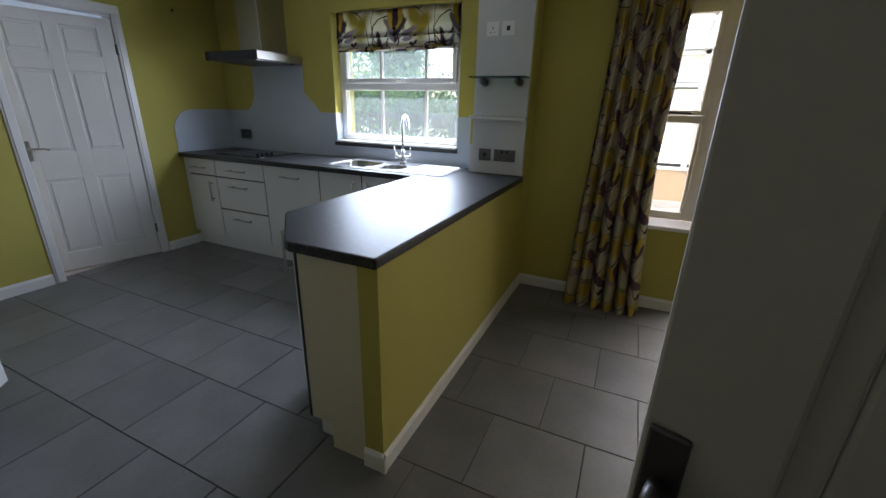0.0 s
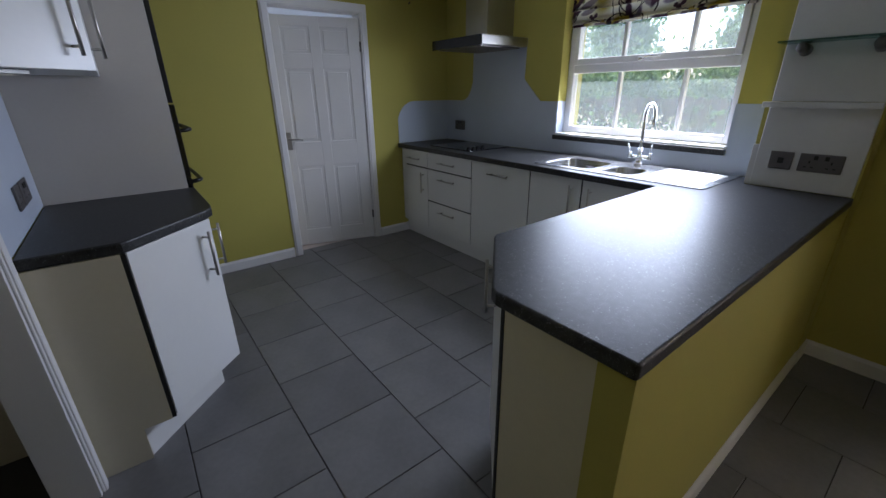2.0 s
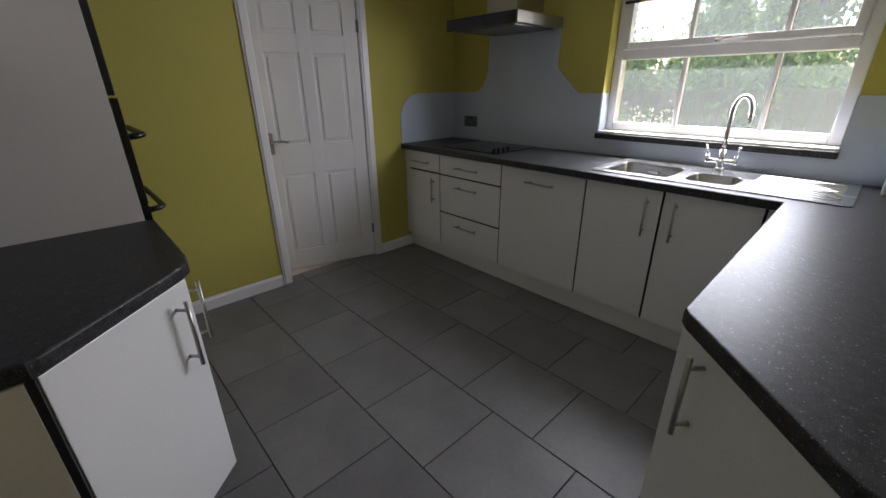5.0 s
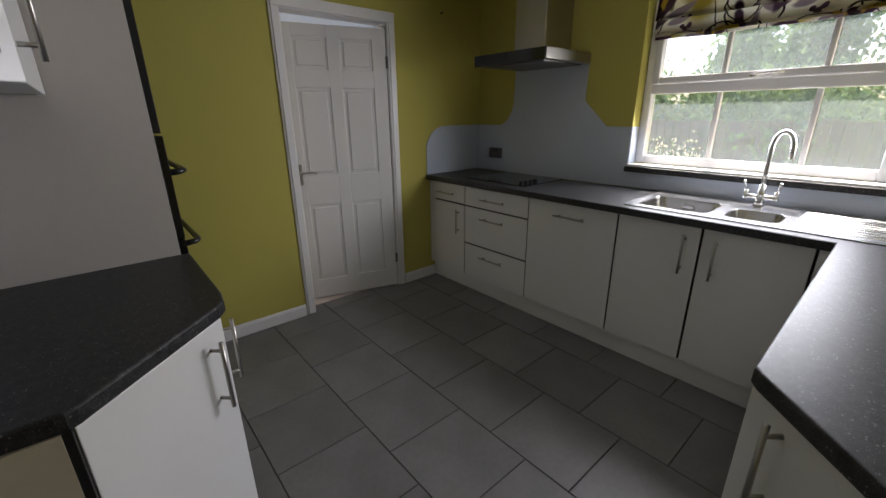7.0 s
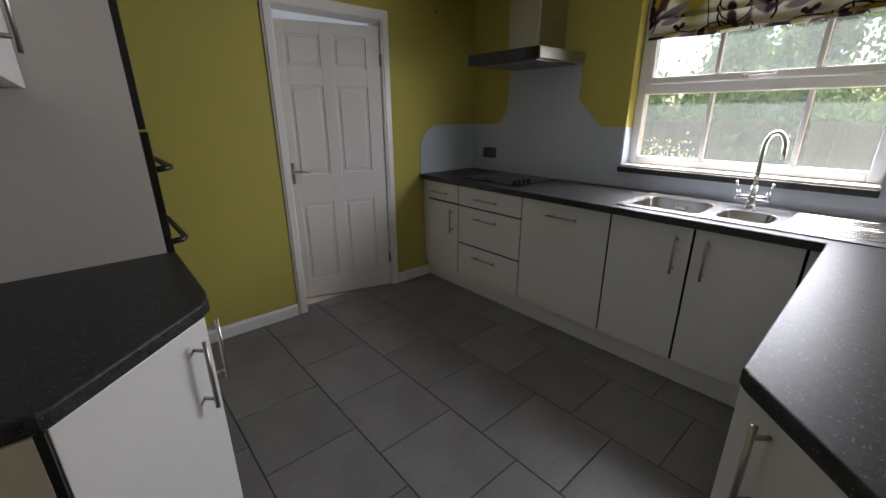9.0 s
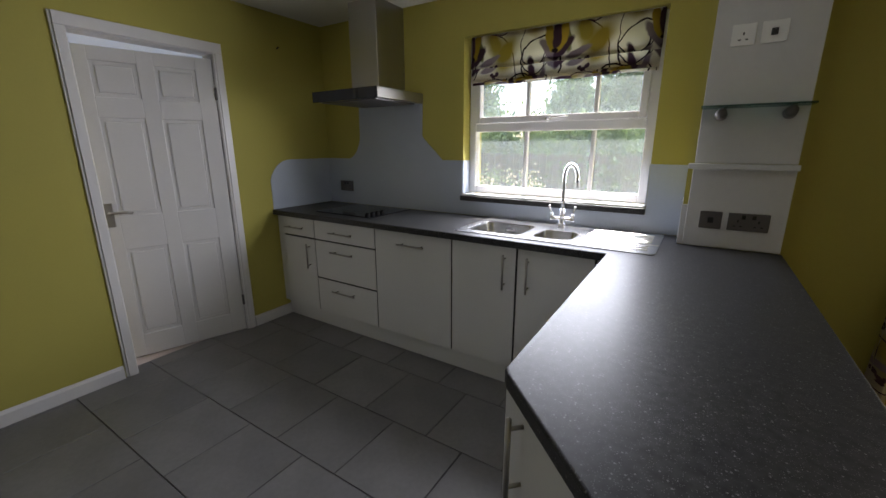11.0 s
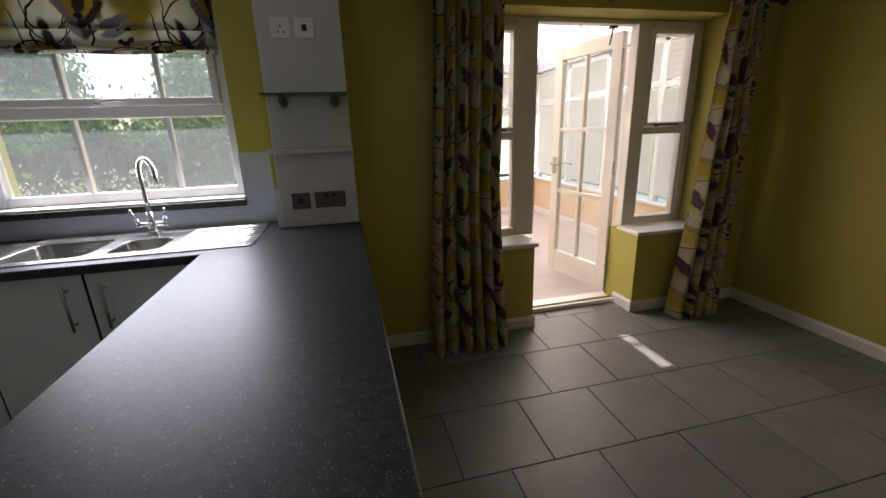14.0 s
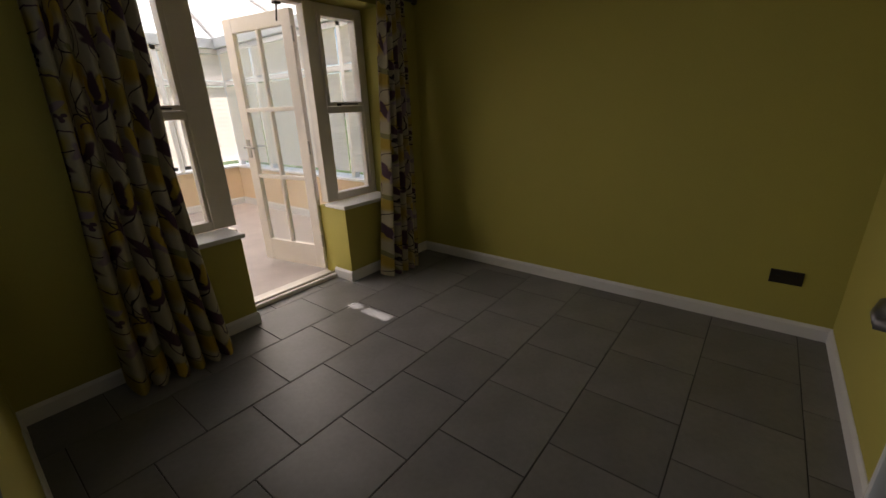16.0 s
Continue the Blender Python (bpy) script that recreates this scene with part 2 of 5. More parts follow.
    blot(b, 0.15, -0.10, 0.024, 0.07, 60, olive)
    for cx, cy in ((0.09, 0.20), (0.11, 0.225), (0.13, 0.20), (0.10, 0.175), (0.125, 0.17), (0.075, 0.18)):
        blot(a, cx, cy, 0.014, 0.014, 0, dark)
    for cx, cy in ((-0.12, 0.20), (-0.10, 0.215), (-0.14, 0.215), (-0.115, 0.18)):
        blot(b, cx, cy, 0.014, 0.014, 0, plum)
    l.new(state[0], bsdf.inputs["Base Color"])
    wv = n.new("ShaderNodeTexNoise")
    wv.inputs["Scale"].default_value = 400
    l.new(uv.outputs["UV"], wv.inputs["Vector"])
    bp = n.new("ShaderNodeBump")
    bp.inputs["Strength"].default_value, bp.inputs["Distance"].default_value = 0.15, 0.001
    l.new(wv.outputs["Fac"], bp.inputs["Height"])
    l.new(bp.outputs["Normal"], bsdf.inputs["Normal"])
    # the weave lets some daylight through
    tl, mx = n.new("ShaderNodeBsdfTranslucent"), n.new("ShaderNodeMixShader")
    l.new(state[0], tl.inputs["Color"])
    mx.inputs[0].default_value = through_light
    l.new(bsdf.outputs[0], mx.inputs[1])
    l.new(tl.outputs[0], mx.inputs[2])
    l.new(mx.outputs[0], n["Material Output"].inputs["Surface"])
    return m


def glass_material(name, tint=(0.97, 0.98, 0.98), rough=0.0):
    """Thin pane: see-through with a faint gloss."""
    m, n, l, bsdf = shader(name, 0.05)
    n.remove(bsdf)
    tr, gl, mx, fr = n.new("ShaderNodeBsdfTransparent"), n.new("ShaderNodeBsdfGlossy"), n.new("ShaderNodeMixShader"), n.new("ShaderNodeMapRange")
    lw, pw = n.new("ShaderNodeLayerWeight"), n.new("ShaderNodeMath")
    pw.operation, pw.inputs[1].default_value = "POWER", 4.0
    l.new(lw.outputs["Facing"], pw.inputs[0])
    l.new(pw.outputs[0], fr.inputs["Value"])
    fr.inputs["To Min"].default_value, fr.inputs["To Max"].default_value = 0.025, 0.6
    tr.inputs["Color"].default_value = (*tint, 1)
    gl.inputs["Roughness"].default_value = 0.02
    l.new(fr.outputs[0], mx.inputs[0])
    l.new(tr.outputs[0], mx.inputs[1])
    l.new(gl.outputs[0], mx.inputs[2])
    l.new(mx.outputs[0], n["Material Output"].inputs["Surface"])
    return m


def hazed_glass_material():
    """A pane with a pale, uneven veil mixed in to stand for glare haze."""
    m = glass_material("hazed_window_glass")
    n, l = m.node_tree.nodes, m.node_tree.links
    out = n["Material Output"]
    clear = out.inputs["Surface"].links[0].from_socket
    tl, mx, nz, mr, tc = (n.new("ShaderNodeBsdfTranslucent"), n.new("ShaderNodeMixShader"), n.new("ShaderNodeTexNoise"), n.new("ShaderNodeMapRange"), n.new("ShaderNodeTexCoord"))
    tl.inputs["Color"].default_value = (0.76, 0.90, 0.95, 1)
    nz.inputs["Scale"].default_value, nz.inputs["Detail"].default_value = 7, 6
    l.new(tc.outputs["Object"], nz.inputs["Vector"])
    mr.inputs["To Min"].default_value, mr.inputs["To Max"].default_value = 0.06, 0.10
    l.new(nz.outputs["Fac"], mr.inputs["Value"])
    l.new(mr.outputs[0], mx.inputs[0])
    l.new(clear, mx.inputs[1])
    l.new(tl.outputs[0], mx.inputs[2])
    l.new(mx.outputs[0], out.inputs["Surface"])
    return m


def translucent(name, color, share=0.5, vary=0.1):
    m, n, l, bsdf = shader(name, 0.8)
    tl, df, mx, nz, hs, tc = (n.new("ShaderNodeBsdfTranslucent"), n.new("ShaderNodeBsdfDiffuse"), n.new("ShaderNodeMixShader"),
                              n.new("ShaderNodeTexNoise"), n.new("ShaderNodeHueSaturation"), n.new("ShaderNodeTexCoord"))
    n.remove(bsdf)
    nz.inputs["Scale"].default_value = 3
    l.new(tc.outputs["Object"], nz.inputs["Vector"])
    mr = n.new("ShaderNodeMapRange")
    mr.inputs["To Min"].default_value, mr.inputs["To Max"].default_value = 1 - vary, 1 + vary
    l.new(nz.outputs["Fac"], mr.inputs["Value"])
    l.new(mr.outputs[0], hs.inputs["Value"])
    hs.inputs["Color"].default_value = (*color, 1)
    for x in (tl, df):
        l.new(hs.outputs[0], x.inputs["Color"])
    mx.inputs[0].default_value = share
    l.new(df.outputs[0], mx.inputs[1])
    l.new(tl.outputs[0], mx.inputs[2])
    l.new(mx.outputs[0], n["Material Output"].inputs["Surface"])
    return m


M_TOP = worktop_material()
# one print, two grounds: darker as curtain shade, paler as light behind the blind
M_CLOTH = fabric_material("shaded_floral_cotton", 0.05, (0.43, 0.38, 0.27))
M_BACKLITCLOTH = fabric_material("backlit_floral_cotton", 0.78, (0.86, 0.82, 0.72))
M_GLASS = glass_material("window_glass")
M_HAZED = hazed_glass_material()
M_SHELFGLASS = glass_material("green_edged_glass", (0.42, 0.58, 0.54))
M_BLINDCLOTH = translucent("cream_blind_cloth", (0.96, 0.88, 0.79), 0.68, 0.05)
M_ROOFSHEET = translucent("opal_roof_sheet", (0.98, 0.97, 0.95), 0.95, 0.03)
M_LEAF = translucent("leaves_green", (0.085, 0.15, 0.075), 0.6, 0.5)
M_LEAF2 = translucent("leaves_yellow_green", (0.14, 0.22, 0.085), 0.6, 0.5)

# ---- building helpers ----
ORIGIN = {}


def thing(name, label="", category="", at=(0, 0, 0), group="", kind="", turn=0.0, local=False):
    """An Empty at a thing's base. Its parts are given in world metres, or in its own when local."""
    ob = new(name)
    ob.empty_display_size = 0.1
    ob.location = at
    ob.rotation_euler = (0, 0, radians(turn))
    ORIGIN[ob.name] = Vector((0, 0, 0)) if local else Vector(at)
    return tagged(ob, label, category, group, kind)


def part(name, bm, material, parent=None, label="", smooth=False):
    me = bpy.data.meshes.new(name)
    org = ORIGIN[parent.name] if parent else Vector((0, 0, 0))
    bmesh.ops.translate(bm, verts=bm.verts, vec=-org)
    bmesh.ops.recalc_face_normals(bm, faces=bm.faces)
    bm.to_mesh(me)
    bm.free()
    if smooth:
        for p in me.polygons:
            p.use_smooth = True
    me.materials.append(material)
    ob = new(name, me)
    if parent:
        ob.parent = parent
        ORIGIN[ob.name] = org
    if label:
        ob["label"] = label
    return ob


def solid(name, bm, material, label="", category="", kind="", group="", smooth=False):
    """A thing that is one mesh."""
    ob = part(name, bm, material, None, "", smooth)
    ORIGIN[ob.name] = Vector((0, 0, 0))
    return tagged(ob, label, category, group, kind)


def box(x0, x1, y0, y1, z0, z1, bevel=0.0, seg=1, bm=None):
    bm = bm or bmesh.new()
    r = bmesh.ops.create_cube(bm, size=1)
    vs = r["verts"]
    bmesh.ops.scale(bm, verts=vs, vec=(abs(x1 - x0), abs(y1 - y0), abs(z1 - z0)))
    bmesh.ops.translate(bm, verts=vs, vec=((x0 + x1) / 2, (y0 + y1) / 2, (z0 + z1) / 2))
    if bevel:
        es = list({e for v in vs for e in v.link_edges})
        bmesh.ops.bevel(bm, geom=es, offset=bevel, segments=seg, affect="EDGES", profile=0.5)
    return bm


def prism(points, z0, z1, bevel=0.0, seg=1, holes=()):
    """An upright slab with the given outline, and holes through it."""
    bm = bmesh.new()
    rings = []
    for loop in (points, *holes):
        vs = [bm.verts.new((x, y, z0)) for x, y in loop]
        rings.append([bm.edges.new((vs[i], vs[(i + 1) % len(vs)])) for i in range(len(vs))])
    if holes:
        bmesh.ops.triangle_fill(bm, edges=[e for r in rings for e in r], use_beauty=True)
    else:
        bm.faces.new([e.verts[0] for e in rings[0]])
    r = bmesh.ops.extrude_face_region(bm, geom=list(bm.faces))
    bmesh.ops.translate(bm, verts=[v for v in r["geom"] if isinstance(v, bmesh.types.BMVert)], vec=(0, 0, z1 - z0))
    bmesh.ops.recalc_face_normals(bm, faces=bm.faces)
    if bevel:
        es = [e for e in bm.edges if len(e.link_faces) == 2 and e.calc_face_angle(0) > 0.6]
        bmesh.ops.bevel(bm, geom=es, offset=bevel, segments=seg, affect="EDGES", profile=0.5)
    return bm


def rod(p0, p1, r, sides=12, bm=None, r2=None):
    bm = bm or bmesh.new()
    p0, p1 = Vector(p0), Vector(p1)
    d = p1 - p0
    m = Matrix.Translation((p0 + p1) / 2) @ d.to_track_quat("Z", "Y").to_matrix().to_4x4()
    bmesh.ops.create_cone(bm, cap_ends=True, segments=sides, radius1=r, radius2=r if r2 is None else r2, depth=d.length, matrix=m)
    return bm


def tube(points, r, sides=12, bm=None):
    """A bent pipe along the points."""
    bm = bm or bmesh.new()
    pts = [Vector(p) for p in points]
    last = None
    side = None
    for i, p in enumerate(pts):
        t = (pts[min(i + 1, len(pts) - 1)] - pts[max(i - 1, 0)]).normalized()
        if side is None:
            side = t.orthogonal().normalized()
        side = (side - t * side.dot(t)).normalized()
        up = t.cross(side)
        ring = [bm.verts.new(p + r * (math.cos(a) * side + math.sin(a) * up)) for a in (2 * math.pi * k / sides for k in range(sides))]
        if last:
            for k in range(sides):
                bm.faces.new((last[k], last[(k + 1) % sides], ring[(k + 1) % sides], ring[k]))
        else:
            bm.faces.new(ring)
        last = ring
    bm.faces.new(last)
    return bm


def bar_handle(parent, p0, p1, out, name="handle"):
    """T-bar pull: a round bar on two stand-offs. p0 and p1 lie on the face, out is its normal."""
    p0, p1, out = Vector(p0), Vector(p1), Vector(out).normalized()
    bm = rod(p0 + out * 0.034, p1 + out * 0.034, 0.006, 12)
    for k in (0.13, 0.87):
        q = p0.lerp(p1, k)
        rod(q, q + out * 0.034, 0.005, 10, bm)
    return part(name, bm, M_NICKEL, parent, "brushed nickel bar handle", True)


# ---- setting: walls, floor, ceiling ----
WX, WY, FY, KB, DB = -3.68, 3.205, 3.17, 0.07, 0.222
TOPZ, LOWZ = 2.37, 2.175


def wall(name, pieces, label, material=None):
    bm = bmesh.new()
    for p in pieces:
        box(*p, bm=bm)
    return solid(name, bm, material or M_WALL, label, "wall", "structure")


wall("wall_north", [(-3.68, -2.278, WY, WY + 0.28, 0, 2.6), (-1.058, -0.446, WY, WY + 0.28, 0, 2.6),
                    (-2.278, -1.058, WY, WY + 0.28, 0, 1.035), (-2.278, -1.058, WY, WY + 0.28, 2.113, 2.6)],
     "olive yellow kitchen wall with a deep window opening")
wall("wall_west", [(WX - 0.12, WX, -0.05, 1.483, 0, 2.6), (WX - 0.12, WX, 2.273, WY + 0.28, 0, 2.6), (WX - 0.12, WX, 1.483, 2.273, 2.02, 2.6)],
     "olive yellow wall with a door opening")
wall("wall_chimney", [(-0.868, -0.444, 2.991, WY + 0.003, 0, 2.6)], "yellow boxed pier beside the window")
wall("wall_french", [(-0.444, 0.255, FY, FY + 0.33, 0, 2.6), (2.06, 2.75, FY, FY + 0.33, 0, 2.6), (0.255, 2.06, FY, FY + 0.33, 2.055, 2.6),
                     (0.255, 0.706, FY, FY + 0.33, 0, 0.60), (1.519, 2.06, FY, FY + 0.33, 0, 0.60)],
     "olive yellow wall with a wide french door recess")
east = box(2.457, 2.62, 0.0, 3.171, 0, 2.6)
solid("wall_east", east, M_WALL, "plain olive yellow wall with white skirting", "wall", "structure")
wall("wall_south_kitchen", [(-3.80, -1.8, -0.05, KB, 0, 2.6), (-0.96, -0.56, -0.05, KB, 0, 2.6), (-1.8, -0.96, -0.05, KB, 2.03, 2.6)],
     "wall behind the cupboards with a doorway")
wall("wall_south_dining", [(1.03, 2.457, 0.12, DB, 0, 2.6), (-0.56, 1.03, 0.12, DB, 2.05, 2.6)],
     "olive yellow wall with a wide doorway")
solid("ceiling", box(-3.81, -0.455, -0.1, WY + 0.3, TOPZ, TOPZ + 0.12), M_CEIL, "plain off-white ceiling", "ceiling", "structure")
solid("ceiling_dining", box(-0.455, 2.7, -0.1, FY + 0.3, LOWZ, LOWZ + 0.3), M_CEIL, "plain off-white lower ceiling", "ceiling", "structure")
# half-height wall that carries the peninsula
wall("wall_peninsula", [(-0.53, -0.447, 1.106, 2.993, 0, 0.868)], "olive yellow half-height wall under the worktop")

floor = tagged(thing("floor", kind="structure"), "grey slate tiled floor with dark grout", "floor")
part("grout", box(-3.78, 2.6, -1.7, 3.43, -0.06, -0.005), M_GROUT, floor)


def skirting(name, x0, y0, x1, y1, h=0.085, d=0.014):
    """A board with a bevelled top along a wall; the room lies to the left of the way it runs."""
    a, b = Vector((x0, y0, 0)), Vector((x1, y1, 0))
    t = (b - a).normalized()
    nrm = Vector((-t.y, t.x, 0))
    bm = bmesh.new()
    prof = [(0, 0), (d, 0), (d, h - 0.018), (d * 0.55, h - 0.006), (d * 0.35, h), (0, h)]
    ends = [[bm.verts.new(p + nrm * u + Vector((0, 0, v))) for u, v in prof] for p in (a, b)]
    for k in range(len(prof)):
        bm.faces.new((ends[0][k], ends[0][(k + 1) % 6], ends[1][(k + 1) % 6], ends[1][k]))
    bm.faces.new(ends[0])
    bm.faces.new(ends[1])
    return solid(name, bm, M_GLOSSWHITE, "white painted skirting board", "skirting", "structure")


skirting("baseboard", WX + 0.002, 1.43, WX + 0.002, 0.72)
skirting("baseboard", WX + 0.002, 2.665, WX + 0.002, 2.32)
skirting("baseboard", -0.449, 2.977, -0.449, 1.09)
skirting("baseboard", -0.432, 1.107, -0.532, 1.107)
skirting("baseboard", -0.446, 3.168, -0.446, 2.987)
skirting("baseboard", 0.706, 3.172, -0.444, 3.172)
skirting("baseboard", 0.705, 3.38, 0.705, 3.158)
skirting("baseboard", 1.52, 3.158, 1.52, 3.38)
skirting("baseboard", 2.455, 3.172, 1.506, 3.172)
skirting("baseboard", 2.455, 0.222, 2.455, 3.17)
skirting("baseboard", 1.10, 0.221, 2.455, 0.221)


def architrave(name, axis, face, a0, a1, top, w=0.065, d=0.018, out=1):
    """Moulded frame round a door opening, on the wall face where axis equals face."""
    t = thing(name, "white painted moulded door architrave", "door frame", kind="structure")
    def piece(p, q, r, s):
        for grow, dd in ((0, 0.6), (0.012, 1.0)):
            lo2, hi2 = sorted((face + out * 0.001, face + out * d * dd))
            pp, qq = (p + grow, q - grow * 0.4)
            if axis == "x":
                box(lo2, hi2, pp, qq, r, s, 0.003, bm=bm)
            else:
                box(pp, qq, lo2, hi2, r, s, 0.003, bm=bm)
    for p, q, r, s, nm in ((a0 - w, a0, 0, top, "side"), (a1, a1 + w, 0, top, "side"), (a0 - w, a1 + w, top, top + w, "head")):
        bm = bmesh.new()
        piece(p, q, r, s)
        part(nm, bm, M_GLOSSWHITE, t)
    return t


architrave("door_frame_1", "x", WX, 1.502, 2.252, 2.005)
architrave("door_frame_2", "y", KB, -1.795, -0.965, 2.015, w=0.06)
# jamb linings
for nm, b in (("door_lining_1", [(WX - 0.119, WX + 0.001, 1.484, 1.504, 0, 2.02), (WX - 0.119, WX + 0.001, 2.25, 2.272, 0, 2.02), (WX - 0.119, WX + 0.001, 1.504, 2.25, 1.999, 2.02)]),
              ("door_lining_2", [(-1.799, -1.78, -0.049, KB + 0.001, 0, 2.03), (-0.98, -0.961, -0.049, KB + 0.001, 0, 2.03), (-1.78, -0.98, -0.049, KB + 0.001, 2.009, 2.029)])):
    bm = bmesh.new()
    for q in b:
        box(*q, bevel=0.002, bm=bm)
    solid(nm, bm, M_GLOSSWHITE, "white painted door lining", "door lining", "structure")


def panel_door(name, label, at, turn, width, height, mat, sign=1):
    """Six-panel moulded door. Its hinge edge is the origin, the leaf runs along its own +x, its face looks to -y and +y."""
    t = thing(name, label, "door", at, turn=turn, local=True)
    s = width / 0.762
    xs = [(0.105 * s, 0.335 * s), (0.427 * s, 0.657 * s)]
    zs = [(0.16, 0.76), (0.98, 1.58), (1.70, 1.90)]
    zs = [(a * height / 1.981, b * height / 1.981) for a, b in zs]
    bm = bmesh.new()
    box(0, width, -0.013, 0.013, 0.006, height, bm=bm)
    cols = [(0, xs[0][0]), (xs[0][1], xs[1][0]), (xs[1][1], width)]
    for a, b in cols:
        box(a, b, -0.021, 0.021, 0.006, height, 0.004, 2, bm=bm)
    for x0, x1 in xs:
        edges = [0.006] + [v for z in zs for v in z] + [height]
        for k in range(0, len(edges), 2):
            box(x0 - 0.003, x1 + 0.003, -0.0208, 0.0208, edges[k], edges[k + 1], 0.004, 2, bm=bm)
    leaf = part("leaf", bm, mat, t)
    for x0, x1 in xs:
        for z0, z1 in zs:
            pb = bmesh.new()
            for y0, y1 in ((-0.019, -0.0125), (0.0125, 0.019)):
                box(x0 + 0.022, x1 - 0.022, y0, y1, z0 + 0.022, z1 - 0.022, 0.006, 2, bm=pb)
            part("raised_panel", pb, mat, leaf)
    return t


def lever(t, x, z, y, sgn, along, mat=M_NICKEL, half=0.021):
    """Lever on a back plate, on the face y; sgn is the side it stands out on; along: the way the lever points."""
    lo, hi = sorted((y, y + sgn * 0.007))
    plate = part("back_plate", box(x - half, x + half, lo, hi, z - 0.09, z + 0.06, 0.003, 2), mat, t, "metal handle plate")
    bm = rod((x, y, z), (x, y + sgn * 0.05, z), 0.009)
    tube([(x, y + sgn * 0.045, z), (x + along * 0.03, y + sgn * 0.052, z + 0.003), (x + along * 0.08, y + sgn * 0.052, z + 0.002), (x + along * 0.115, y + sgn * 0.046, z - 0.006)], 0.008, 10, bm)
    part("lever", bm, mat, t, "curved metal lever", True)


door1 = panel_door("door_1", "white six-panel door standing ajar", (WX - 0.024, 2.249, 0), -90 - 17, 0.742, 1.968, M_GLOSSWHITE)
lever(door1, 0.685, 1.0, 0.021, 1, -1)
for hz in (0.25, 1.75):
    part("hinge", box(-0.012, 0.004, 0.012, 0.03, hz - 0.04, hz + 0.04, 0.003), M_PLATE, door1, "dark steel butt hinge")

# ---- kitchen window ----
win = thing("window_1", "white upvc casement window with glazing bars", "window", (-1.689, 3.3, 1.035), kind="structure")
FW0, FW1 = 3.295, 3.36


def framebars(t, name, bars, y0, y1, mat, bevel=0.006):
    for b in bars:
        part(name, box(b[0], b[1], y0, y1, b[2], b[3], bevel, 2), mat, t)


framebars(win, "frame", [(-2.276, -2.225, 1.066, 2.111), (-1.117, -1.06, 1.066, 2.111), (-2.225, -1.117, 1.066, 1.116), (-2.225, -1.117, 2.051, 2.111), (-2.225, -1.117, 1.498, 1.555)], FW0, FW1, M_UPVC)
framebars(win, "sash", [(-2.224, -2.189, 1.557, 2.049), (-1.159, -1.119, 1.557, 2.049), (-2.189, -1.159, 1.557, 1.597), (-2.189, -1.159, 2.012, 2.049)], FW0 - 0.014, FW1 - 0.02, M_UPVC)
framebars(win, "glazing_bar", [(-1.86, -1.836, 1.118, 1.496), (-1.42, -1.396, 1.118, 1.496), (-1.86, -1.836, 1.599, 2.01), (-1.42, -1.396, 1.599, 2.01)], FW0 + 0.012, FW1 - 0.015, M_UPVC, 0.004)
for z0, z1, xa, xb in ((1.116, 1.498, -2.225, -1.117), (1.595, 2.014, -2.191, -1.157)):
    for x0, x1 in ((xa, -1.848), (-1.848, -1.408), (-1.408, xb)):
        g = part("pane", box(x0, x1, 3.324, 3.327, z0, z1), M_HAZED, win, "clear glass pane")
        g.visible_shadow = False
hb = box(-1.709, -1.679, 3.26, 3.282, 1.563, 1.582, 0.004, 2)
tube([(-1.694, 3.262, 1.575), (-1.654, 3.252, 1.581), (-1.595, 3.25, 1.585), (-1.56, 3.253, 1.582)], 0.007, 8, hb)
part("handle", hb, M_CHROME, win, "chrome casement handle", True)
solid("window_sill", box(-2.275, -1.061, 3.185, 3.295, 1.037, 1.064, 0.004, 2), M_GLOSSWHITE, "white painted window board", "window sill", "structure")
solid("sill_edge_trim", box(-2.285, -1.056, 3.172, 3.198, 1.015, 1.050, 0.004, 2), M_TOP, "dark speckled edging under the window", "sill edging", "structure")


